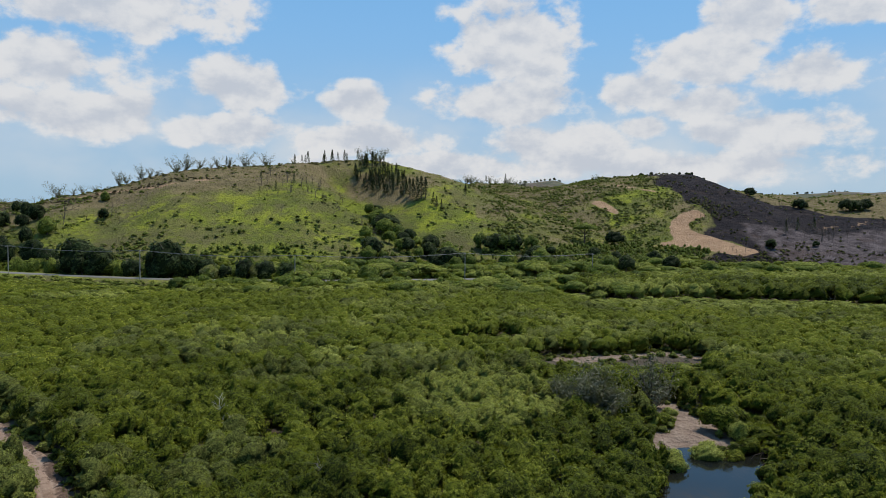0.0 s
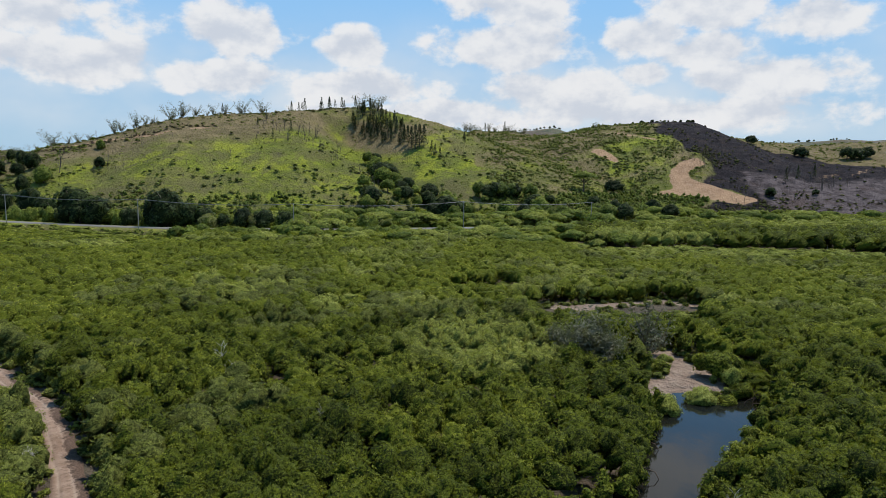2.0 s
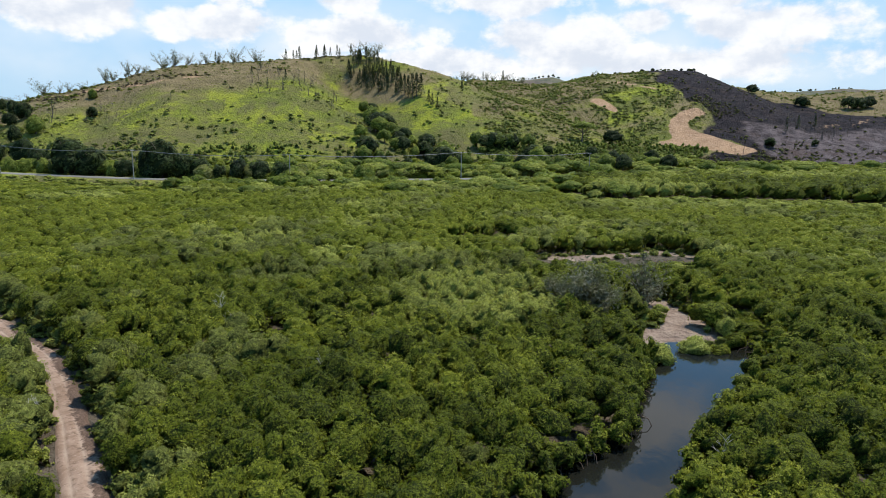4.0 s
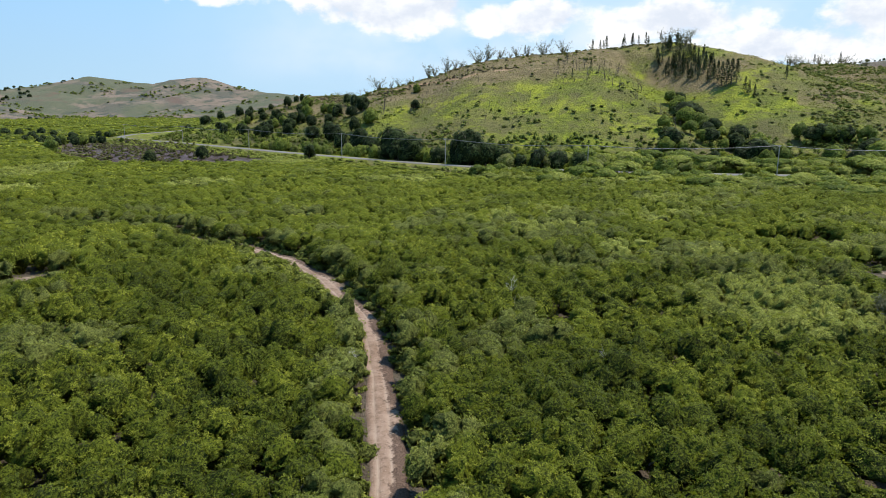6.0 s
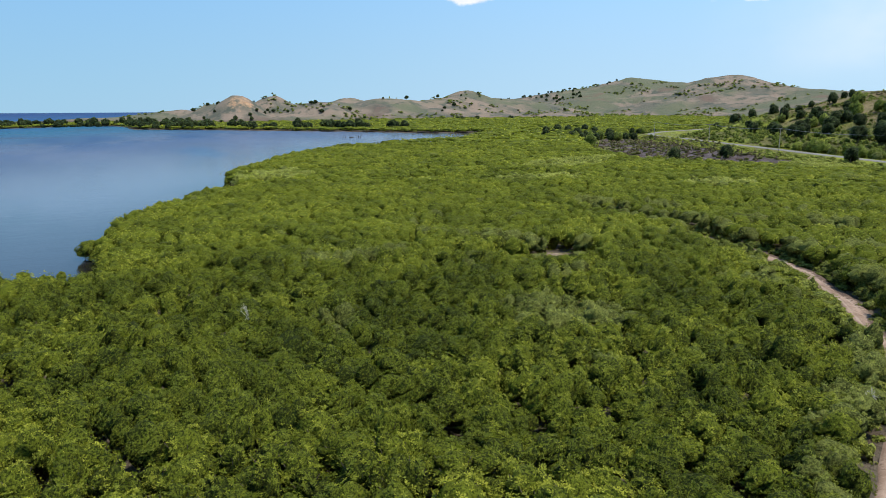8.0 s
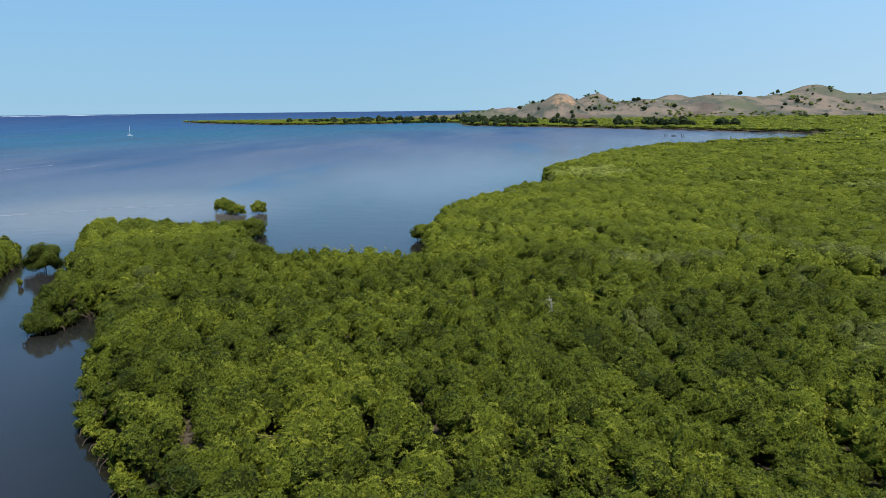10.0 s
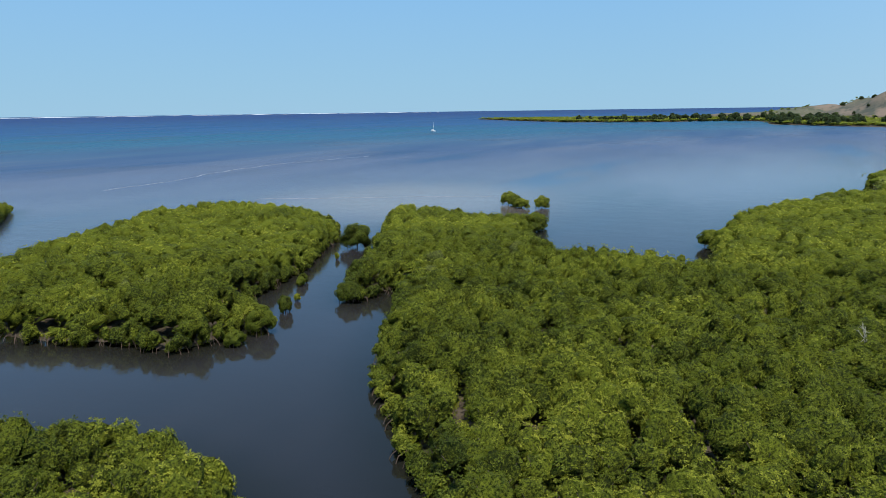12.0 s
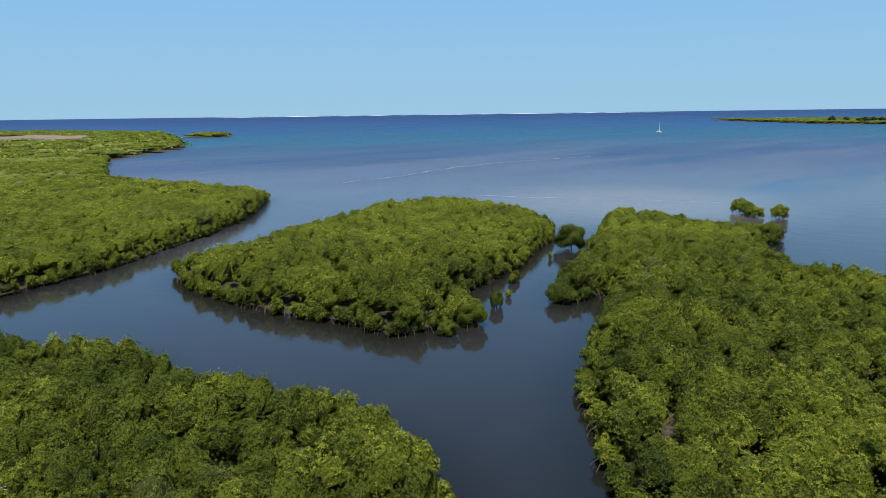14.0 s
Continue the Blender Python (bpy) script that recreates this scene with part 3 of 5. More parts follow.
def build_ground():
    turn = np.radians(np.concatenate([np.arange(-44, 176, 0.42), np.arange(176, 316, 4.0)]))
    far = np.concatenate([[0.0], np.arange(4, 150, 2.4), np.arange(150, 270, 6.0), np.arange(270, 730, 4.8), np.arange(730, 1900, 18), np.geomspace(1900, 7000, 14)])
    T, D = np.meshgrid(turn, far)
    x, y = -np.sin(T) * D, np.cos(T) * D
    z = height(x, y)
    me = grid_mesh("ground", x, y, z, GROUND, wrap=True)
    me.polygons.foreach_set("use_smooth", np.ones(len(me.polygons), bool))
    s = shore(x, y)
    flat = np.clip(1.6 - z / 4.5, 0, 1) * np.clip((line_distance(ROAD_LINE, x, y) - 14) / 20, 0, 1)
    # from 700 m out the ground takes the haze-greyed colours
    far_haze = np.clip((np.hypot(x, y) - 700) / 60, 0, 1)
    zone = np.stack([burnt_zone(x, y) * (z > 0.3), earth_zone(x, y), dry_zone(x, y), np.ones(x.shape)], -1)
    cover = np.stack([flat * (1 - burnt_zone(x, y)), sand_zone(x, y), far_haze, ash_zone(x, y)], -1)
    for key, v in (("zone", zone), ("cover", cover)):
        att = me.color_attributes.new(key, "FLOAT_COLOR", "POINT")
        att.data.foreach_set("color", np.ascontiguousarray(v, np.float32).ravel())
    tagged(new("ground", me), "tidal mud flats rising to grassy and burnt hills", "ground", kind="structure")


build_ground()


def build_water():
    turn = np.radians(np.concatenate([np.arange(-44, 176, 1.0), np.arange(176, 316, 5.0)]))
    far = np.concatenate([[0.0], np.arange(6, 260, 2.0), np.geomspace(260, 9800, 40)])
    T, D = np.meshgrid(turn, far)
    x, y = -np.sin(T) * D, np.cos(T) * D
    me = grid_mesh("water", x, y, 0.0 * x, WATER, wrap=True)
    att = me.attributes.new("shallow", "FLOAT", "POINT")
    shallow = np.clip(1 + (shore(x, y) + 0.5) / 7.0, 0, 1) * np.clip((320 - D) / 60, 0, 1)
    att.data.foreach_set("value", np.ascontiguousarray(shallow, np.float32).ravel())
    tagged(new("water", me), "calm murky channel and blue open sea", "water", kind="structure")


build_water()


def ribbon(name, line, width, lift, mat, label, category, wobble=0.0, ruts=False):
    """A road or track that lies on the ground, with worn shoulders."""
    pts = np.asarray(line, float)
    seg = np.concatenate([[0], np.cumsum(np.hypot(*np.diff(pts, axis=0).T))])
    s = np.arange(0, seg[-1], 1.5 if width < 5 else 4.0)
    cx, cy = np.interp(s, seg, pts[:, 0]), np.interp(s, seg, pts[:, 1])
    k = 5
    ker = np.ones(k) / k
    cx[k:-k], cy[k:-k] = np.convolve(cx, ker, "same")[k:-k], np.convolve(cy, ker, "same")[k:-k]
    tx, ty = np.gradient(cx), np.gradient(cy)
    ln = np.hypot(tx, ty)
    nx, ny = -ty / ln, tx / ln
    across = np.linspace(-1, 1, 21)
    wd = width / 2 * (1 + wobble * lumps(s, s * 0, 9.0)[:, None])
    off = across[None, :] * wd
    x, y = cx[:, None] + nx[:, None] * off, cy[:, None] + ny[:, None] * off
    z = height(cx, cy)[:, None] + lift - 0.35 * np.abs(across[None, :]) ** 6
    if ruts:
        z = z - 0.09 * (np.exp(-((np.abs(across - 0.15) - 0.36) / 0.10) ** 2))[None, :] + 0.03 * lumps(x, y, 2.0, 7)
    me = grid_mesh(name, x, y, z, mat)
    me.polygons.foreach_set("use_smooth", np.ones(len(me.polygons), bool))
    if ruts:
        att = me.attributes.new("wheel", "FLOAT", "POINT")
        lines = np.exp(-((np.abs(across - 0.15) - 0.36) / 0.08) ** 2)[None, :] * np.clip(0.6 + 0.5 * lumps(x, y, 6.0, 3), 0, 1)
        att.data.foreach_set("value", np.ascontiguousarray(lines, np.float32).ravel())
    if ruts:
        # mask of the side darkened for litter and the bushes' shade
        att = me.attributes.new("litter", "FLOAT", "POINT")
        shaded_litter = np.clip(0.36 - 0.85 * across, 0, 1)[None, :] * np.clip(0.9 + 0.4 * lumps(x, y, 11.0, 5), 0, 1.2)
        att.data.foreach_set("value", np.ascontiguousarray(shaded_litter, np.float32).ravel())
    tagged(new(name, me), label, category, kind="structure")


ribbon("dirt_track", TRACK_LINE, 2.9, 0.22, TRACK, "rutted sandy dirt track between the mangroves", "track", 0.12, True)
ribbon("road", ROAD_LINE, 5.2, 0.25, ROAD, "pale two-lane road along the foot of the hill", "road")

# ---------------------------------------------------------------- foliage builders
rng = np.random.default_rng(11)


def leaf_quads(centres, normals, size, squash=0.62):
    """Small pointed leaf clumps: four corners each, set square to their normals."""
    n = len(centres)
    ref = rng.normal(size=(n, 3))
    a = np.cross(normals, ref)
    a /= np.linalg.norm(a, axis=1)[:, None] + 1e-9
    b = np.cross(normals, a)
    s = np.asarray(size).reshape(-1, 1) * np.ones((n, 1))
    fold = normals * s * 0.18
    v = np.stack([centres - a * s, centres - b * s * squash + fold, centres + a * s, centres + b * s * squash + fold], 1)
    return v.reshape(-1, 3)


def leaf_tris(centres, normals, size):
    n = len(centres)
    a = np.cross(normals, rng.normal(size=(n, 3)))
    a /= np.linalg.norm(a, axis=1)[:, None] + 1e-9
    b = np.cross(normals, a)
    s = np.asarray(size).reshape(-1, 1) * np.ones((n, 1))
    return np.stack([centres - a * s, centres + a * s * 0.7 - b * s * 0.62, centres + a * s * 0.55 + b * s * 0.62], 1).reshape(-1, 3)


def skin(C, lr, c2, u, idx):
    """How far a crown's lobes reach from its middle along the directions u."""
    far = np.full(len(u), 0.40)
    for j in range(C.shape[1]):
        b = np.einsum("ij,ij->i", C[idx, j], u)
        disc = lr[idx, j] ** 2 - (c2[idx, j] - b * b)
        far = np.maximum(far, np.where(disc > 0, b + np.sqrt(np.maximum(disc, 0)), 0))
    return far


def unit(v):
    return v / (np.linalg.norm(v, axis=-1, keepdims=True) + 1e-9)


def leaf_mass(cx, cy, base, top, radius, per, size, lobes=8, spread=0.45, low=-0.2, fill=0.42, lift=0.2, core=0.95, grid=(3, 7), over=1.6, crisp=0.6, tuft=0, pale=0.0):
    """Many crowns at once, each a cushion of rounded lobes set with small leaves.
    Returns leaf corners with their normals and tones, and the inner mass with its faces, normals and tones."""
    n = len(cx)
    low = np.asarray(low, float).reshape(-1, 1) * np.ones((n, 1))
    u = low + (0.98 - low) * np.linspace(0, 1, lobes)[None, :] + rng.uniform(-0.14, 0.14, (n, lobes))
    u = np.clip(u, -0.9, 1)
    ph = np.arange(lobes)[None, :] * 2.4 + rng.uniform(0, 6.283, (n, 1)) + rng.uniform(-0.6, 0.6, (n, lobes))
    rr = np.sqrt(1 - np.clip(u, 0, 1) ** 2) * (1 + 0.12 * np.clip(u, -1, 0))
    L = np.stack([rr * np.cos(ph), rr * np.sin(ph), u], -1)
    C = L * rng.uniform(0.50, 0.72, (n, lobes))[..., None]
    lr = rng.uniform(0.8, 1.2, (n, lobes)) * fill
    c2 = (C ** 2).sum(-1)
    # pale lifts the tone of far crowns, a brightening painted into the leaves
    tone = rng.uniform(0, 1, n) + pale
    mid, half = base + (top - base) * 0.44, (top - base) * 0.52
    # leaves on the outside of the lobes
    idx = np.repeat(np.arange(n), int(per * over))
    m = len(idx)
    j = rng.integers(0, lobes, m)
    d = unit(rng.normal(size=(m, 3)) * 0.72 + L[idx, j] * 0.62 + np.array([0, 0, 0.30]))
    k = C[idx, j] + d * (lr[idx, j] * rng.uniform(0.88, 1.05, m))[:, None]
    away = np.linalg.norm(k, axis=1)
    out = unit(k)
    keep = away > 0.88 * skin(C, lr, c2, out, idx)
    idx, d, k, out, m = idx[keep], d[keep], k[keep], out[keep], keep.sum()
    c = np.stack([cx[idx] + k[:, 0] * radius[idx], cy[idx] + k[:, 1] * radius[idx], mid[idx] + k[:, 2] * half[idx]], 1)
    c[:, 2] = np.maximum(c[:, 2], base[idx] + 0.05)
    s = (np.asarray(size) * np.ones(n))[idx] * rng.uniform(0.6, 1.25, m)
    nrm = unit(d + rng.normal(size=(m, 3)) * spread + np.array([0, 0, lift]))
    soft = unit(0.45 * out + 0.65 * d + np.array([0, 0, 0.25]))
    if tuft:
        # rosettes: leaves that spread and rise from one shoot tip
        p = unit(np.cross(nrm, rng.normal(size=(m, 3))))
        q = np.cross(nrm, p)
        t = (np.arange(tuft)[None, :] + rng.uniform(-0.3, 0.3, (m, tuft))) * 6.283 / tuft
        rise = rng.uniform(0.15, 0.9, (m, tuft, 1))
        way = unit(p[:, None] * np.cos(t)[..., None] + q[:, None] * np.sin(t)[..., None] + nrm[:, None] * rise)
        side = unit(np.cross(nrm[:, None] + 0 * way, way))
        reach = (s[:, None] * rng.uniform(1.3, 2.2, (m, tuft)))[..., None]
        wide = 0.48 * s[:, None, None]
        foot = c[:, None] - nrm[:, None] * 0.3 * s[:, None, None] + 0 * way
        lv = np.stack([foot, foot + way * reach - side * wide, foot + way * reach * 0.9 + side * wide], 2).reshape(-1, 3)
        ln = unit(np.cross(way, side)).reshape(-1, 3)
        soft, idx = np.repeat(soft, tuft, 0), np.repeat(idx, tuft)
    else:
        lv, ln = leaf_tris(c, nrm, s), nrm
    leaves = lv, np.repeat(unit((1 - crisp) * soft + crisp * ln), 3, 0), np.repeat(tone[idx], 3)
    if not core:
        return leaves, None
    # the inner mass: one skin over the same lobes
    rings, around = grid
    e0 = np.arcsin(np.clip(low, -0.85, 0.2))
    i, a = np.meshgrid(np.arange(rings), np.arange(around), indexing="ij")
    i, a = i.ravel(), a.ravel()
    e = e0 + (1.5708 - e0) * (i / rings)[None, :]
    t = 6.283 * (a + 0.5 * i) / around + rng.uniform(0, 6.283, (n, 1))
    dirs = np.stack([np.cos(e) * np.cos(t), np.cos(e) * np.sin(t), np.sin(e)], -1)
    dirs = np.concatenate([dirs, np.tile([0.0, 0.0, 1.0], (n, 1, 1))], 1)
    q = dirs.shape[1]
    flat, who = dirs.reshape(-1, 3), np.repeat(np.arange(n), q)
    k = flat * (skin(C, lr, c2, flat, who) * core)[:, None]
    near = np.argmin(((k[:, None] - C[who]) ** 2).sum(-1), 1)
    sn = unit(0.4 * flat + 0.8 * unit(k - C[who, near]) + np.array([0, 0, 0.1]))
    sv = np.stack([cx[who] + k[:, 0] * radius[who], cy[who] + k[:, 1] * radius[who], np.maximum(mid[who] + k[:, 2] * half[who], base[who])], 1)
    f = []
    for r in range(rings - 1):
        for g in range(around):
            p, o = r * around + g, r * around + (g + 1) % around
            f += [(p, o, o + around), (p, o + around, p + around)]
    last = (rings - 1) * around
    f += [(last + g, last + (g + 1) % around, rings * around) for g in range(around)]
    sf = (np.array(f)[None] + (np.arange(n) * q)[:, None, None]).reshape(-1, 3)
    return leaves, (sv, sf, sn, tone[who])


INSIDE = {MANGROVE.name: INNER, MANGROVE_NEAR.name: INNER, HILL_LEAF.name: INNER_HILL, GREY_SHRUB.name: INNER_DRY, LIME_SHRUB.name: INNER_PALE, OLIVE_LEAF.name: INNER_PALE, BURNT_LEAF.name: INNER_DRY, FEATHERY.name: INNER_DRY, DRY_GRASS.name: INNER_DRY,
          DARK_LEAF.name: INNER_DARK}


def mesh_from(name, mass, mat, corners=3):
    """One mesh of leaves, with the inner mass where there is one."""
    me = bpy.data.meshes.new(name)
    (v, nrm, tone), inner = mass
    f = np.arange(len(v)).reshape(-1, corners)
    count = len(f)
    if inner is not None:
        sv, sf, sn, st = inner
        f = np.concatenate([f, sf + len(v)])
        v, nrm, tone = np.concatenate([v, sv]), np.concatenate([nrm, sn]), np.concatenate([tone, st])
    fill_mesh(me, v, f, True)
    att = me.attributes.new("custom_normal", "FLOAT_VECTOR", "POINT")
    att.data.foreach_set("vector", np.ascontiguousarray(nrm, np.float32).ravel())
    att = me.attributes.new("tone", "FLOAT", "POINT")
    att.data.foreach_set("value", np.ascontiguousarray(tone, np.float32))
    me.materials.append(mat)
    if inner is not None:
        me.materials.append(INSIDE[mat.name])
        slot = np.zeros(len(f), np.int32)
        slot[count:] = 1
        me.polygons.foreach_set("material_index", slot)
    return me


def tube(path, radii, sides=6):
    """Verts and quads of a tapering limb along a path."""
    p = np.asarray(path, float)
    r = np.asarray(radii, float)
    t = np.gradient(p, axis=0)
    t /= np.linalg.norm(t, axis=1)[:, None] + 1e-9
    ref = np.where(np.abs(t[:, 2:3]) > 0.9, np.array([[1.0, 0, 0]]), np.array([[0, 0, 1.0]]))
    a = np.cross(t, ref)
    a /= np.linalg.norm(a, axis=1)[:, None] + 1e-9
    b = np.cross(t, a)
    ang = np.arange(sides) * 6.283 / sides
    v = p[:, None] + (a[:, None] * np.cos(ang)[None, :, None] + b[:, None] * np.sin(ang)[None, :, None]) * r[:, None, None]
    n = len(p)
    i = np.arange(n * sides).reshape(n, sides)
    j = np.roll(i, -1, 1)
    f = np.stack([i[:-1], j[:-1], j[1:], i[1:]], -1).reshape(-1, 4)
    return v.reshape(-1, 3), f


def join_tubes(parts):
    vs, fs, o = [], [], 0
    for v, f in parts:
        vs.append(v), fs.append(f + o)
        o += len(v)
    return np.concatenate(vs), np.concatenate(fs)


def tube_mesh(name, parts, mat):
    me = bpy.data.meshes.new(name)
    fill_mesh(me, *join_tubes(parts), smooth=True)
    me.materials.append(mat)
    return me


def child(name, me, parent, label=""):
    ob = new(name, me)
    ob.parent = parent
    if label:
        ob["label"] = label
    return ob


def base_empty(name, place):
    ob = new(name)
    ob.empty_display_size = 0.3
    ob.matrix_basis = place
    return ob


# ---------------------------------------------------------------- where the mangroves stand
def scatter(spacing, r0, r1, turn0=-37, turn1=172, jitter=0.42):
    """A loose hexagonal lattice of places in a sector round the middle of the plan."""
    lim = r1 + spacing
    gx = np.arange(-lim, lim, spacing)
    gy = np.arange(-lim, lim, spacing * 0.866)
    X, Y = np.meshgrid(gx, gy)
    X = X + (np.arange(len(gy)) % 2)[:, None] * spacing / 2
    X = X + rng.uniform(-jitter, jitter, X.shape) * spacing
    Y = Y + rng.uniform(-jitter, jitter, Y.shape) * spacing
    D = np.hypot(X, Y)
    T = np.degrees(np.arctan2(-X, Y))
    T = np.where(T < -90, T + 360, T)
    ok = (D >= r0) & (D < r1) & (T > turn0) & (T < turn1)
    return X[ok], Y[ok]


def mangrove_ok(x, y, r):
    ok = (shore(x, y) > 0.6 * r) & (line_distance(TRACK_LINE, x, y) > 1.0 + 0.72 * r) & (sand_zone(x, y) < 0.4)
    ok &= (line_distance(ROAD_LINE, x, y) > 7 + r) & (hills(x, y) < 1.5)
    ok &= burnt_zone(x, y) < 0.3
    ok &= ~((np.abs(x - 30) < 17) & (y > 112) & (y < 123) & (x > 17))
    return ok


def shrub_kind(x, y):
    """0 mangrove, 1 grey-green shrub, 2 yellow-green shrub."""
    k = np.zeros(x.shape, int)
    tr = line_distance(TRACK_LINE, x, y)
    k = np.where((tr < 5.0 + 1.5 * lumps(x, y, 8)) & (rng.uniform(size=x.shape) < 0.75), 1, k)
    k = np.where(np.hypot((x - 5) / 11, (y - 85) / 14) + 0.15 * lumps(x, y, 7) < 1, 2, k)
    k = np.where((np.hypot((x + 6) / 20, (y - 104) / 9) + 0.2 * lumps(x, y, 9) < 1) & (rng.uniform(size=x.shape) < 0.7), 1, k)
    k = np.where((np.hypot((x - 20) / 5, (y - 85) / 7) < 1), 1, k)
    k = np.where((np.hypot((x + 32) / 14, (y - 120) / 8) < 1) & (rng.uniform(size=x.shape) < 0.7), 1, k)
    k = np.where((y > 105) & (x > -60) & (lumps(x, y, 38, 9) > 0.1) & (rng.uniform(size=x.shape) < 0.65), np.where(lumps(x, y, 21, 3) > 0, 2, 1), k)
    strip = y + 0.10 * (x - 100) + 4 * lumps(x, y, 30)
    k = np.where((x > 38) & (strip > 172) & (strip < 203), 2, k)
    k = np.where((x > 48) & (strip > 203) & (strip < 244), 0, k)
    k = np.where((x > 30) & (strip > 246) & (strip < 310) & (rng.uniform(size=x.shape) < 0.45), 2, k)
    k = np.where((np.hypot(x + 75, y - 75) < 60) & (lumps(x, y, 24, 14) > 0.55) & (tr > 8), 1, k)
    k = np.where((np.hypot(x, y) > 210) & (x > -250) & (lumps(x, y, 60, 17) > 0.5), 2, k)
    k = np.where((rng.uniform(size=x.shape) < 0.006), 1, k)
    return k


def open_ground(x, y):
    """Distance to the nearest open pool of sand."""
    return np.minimum.reduce([line_distance(p, x, y, True) for p in POOLS])


NEAR_TRACK = np.array([(-47, 73), (-60.7, 84.5), (-80.7, 94), (-98, 97)]) * 0.94


def low_cover(x, y):
    """Where only low growth stands: before the open pools, along the track's bend and below the road."""
    f = np.ones(x.shape)
    f = np.where(line_distance(NEAR_TRACK, x, y) < 4.5, 0.30, f)
    f = np.where((np.abs(x - 28 - 0.1 * (y - 110)) < 15) & (y > 98) & (y < 121) & (x > 14), 0.38, f)
    f = np.where((np.abs(x - 8) < 7) & (y > 124) & (y < 140), 0.4, f)
    f = np.where((np.abs(x - 40) < 7) & (y > 203) & (y < 232), 0.4, f)
    f = np.where((np.abs(x + 88) < 6) & (y > 50) & (y < 66), 0.4, f)
    strip = y + 0.10 * (x - 100) + 4 * lumps(x, y, 30)
    f = np.where((x > 38) & (strip > 172) & (strip < 203), 0.5, f)
    f = np.where(np.hypot((x - 32) / 7, (y - 77) / 9) < 1, 0.4, f)
    rd = line_distance(ROAD_LINE, x, y)
    return np.where((rd < 70) & (x < -80), f * np.clip(0.22 + (rd - 8) / 80, 0.22, 1), f)


def tree_top(x, y, rnd):
    """Height of the canopy: about four metres, rolling, lower at the water."""
    strip = y + 0.10 * (x - 100) + 4 * lumps(x, y, 30)
    tall = 2.4 * ((x > 48) & (strip > 203) & (strip < 244))
    t = 4.1 + tall + 0.55 * lumps(x, y, 26, 4) + 0.42 * lumps(x, y, 9, 15) + 0.25 * lumps(x, y, 5.5, 27) + rnd
    return t - 1.0 * np.clip(1 - shore(x, y) / 2.0, 0, 1)


def tall_band(x, y):
    strip = y + 0.10 * (x - 100) + 4 * lumps(x, y, 30)
    return (x > 48) & (strip > 203) & (strip < 244)


def tall_edge(x, y):
    """The open front of the tall band beyond the yellow-green strip."""
    strip = y + 0.10 * (x - 100) + 4 * lumps(x, y, 30)
    return (x > 45) & (strip > 201) & (strip < 212)


RINGS = [  # near, far, spacing, leaves a crown, leaf size, skin of the inner mass, lobes, lobe size, leaves in a rosette
    (28.0, 60.0, 2.25, 105, 0.096, (5, 11), 14, 0.31, 4), (60.0, 108.0, 2.4, 52, 0.112, (4, 9), 10, 0.34, 4), (108.0, 205.0, 2.8, 78, 0.165, (3, 8), 8, 0.40, 0),
    (205.0, 420.0, 4.4, 52, 0.29, (3, 7), 6, 0.45, 0), (420.0, 1500.0, 14.0, 10, 1.3, (2, 6), 4, 0.5, 0)]
MATS = (MANGROVE, GREY_SHRUB, LIME_SHRUB)
KIND_NAMES = ("mangrove_canopy", "grey_shrub_thicket", "yellow_green_shrub_thicket")
KIND_LABELS = ("dense olive-green mangrove canopy of rounded crowns", "dusty grey-green shrubs among the mangroves", "pale yellow-green low shrubs on the flats")
stuff = {0: [], 1: [], 2: []}
singles = []
for r0, r1, gap, per, size, grid, lobes, fill, tuft in RINGS:
    x, y = scatter(gap, r0, r1)
    rad = gap * rng.uniform(0.56, 0.98, x.shape)
    ok = mangrove_ok(x, y, rad)
    if r0 > 400:
        ok &= (np.hypot(x, y) < 760) | (shore(x, y) < 150) | ((x < -250) & (y > 150))
    x, y, rad = x[ok], y[ok], rad[ok]
    kind = shrub_kind(x, y)
    rad = np.where(kind == 2, rad * 0.95, rad)
    top = tree_top(x, y, rng.normal(0, 0.34, x.shape)) * np.where(kind == 2, 0.98, np.where(kind == 1, 1.0, 1.0))
    top = top * low_cover(x, y)
    if r0 > 100:
        top = 0.35 * top + 0.65 * (3.9 + 0.35 * lumps(x, y, 26, 4) + 2.4 * tall_band(x, y)) * low_cover(x, y)
    ground = height(x, y)
    base = ground + np.where(shore(x, y) < 3.0, 0.4, 0.15)
    top = ground + np.maximum(top, 0.9)
    if r0 < 30:
        d = np.hypot(x + 8, y + 4)
        pick = np.argsort(np.where(kind == 0, d, 1e9))[:290]
        take = np.zeros(len(x), bool)
        take[pick] = True
        singles = list(zip(x[take], y[take], ground[take], top[take] - ground[take], rad[take]))
        x, y, rad, base, top, kind = x[~take], y[~take], rad[~take], base[~take], top[~take], kind[~take]
    for k in range(3):
        m = kind == k
        if m.any():
            edge = np.where((shore(x[m], y[m]) < 2.6) | (open_ground(x[m], y[m]) < 4.5), -0.95, np.where(tall_edge(x[m], y[m]), -0.5, -0.3))
            # crowns farther out take a lighter tone: haze and sunlit tops put into colour
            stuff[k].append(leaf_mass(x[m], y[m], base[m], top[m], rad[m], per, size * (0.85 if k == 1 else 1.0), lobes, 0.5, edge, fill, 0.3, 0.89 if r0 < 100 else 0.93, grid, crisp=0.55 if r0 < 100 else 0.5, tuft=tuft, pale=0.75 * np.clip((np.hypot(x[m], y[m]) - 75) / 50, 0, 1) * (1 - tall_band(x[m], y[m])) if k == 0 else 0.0))


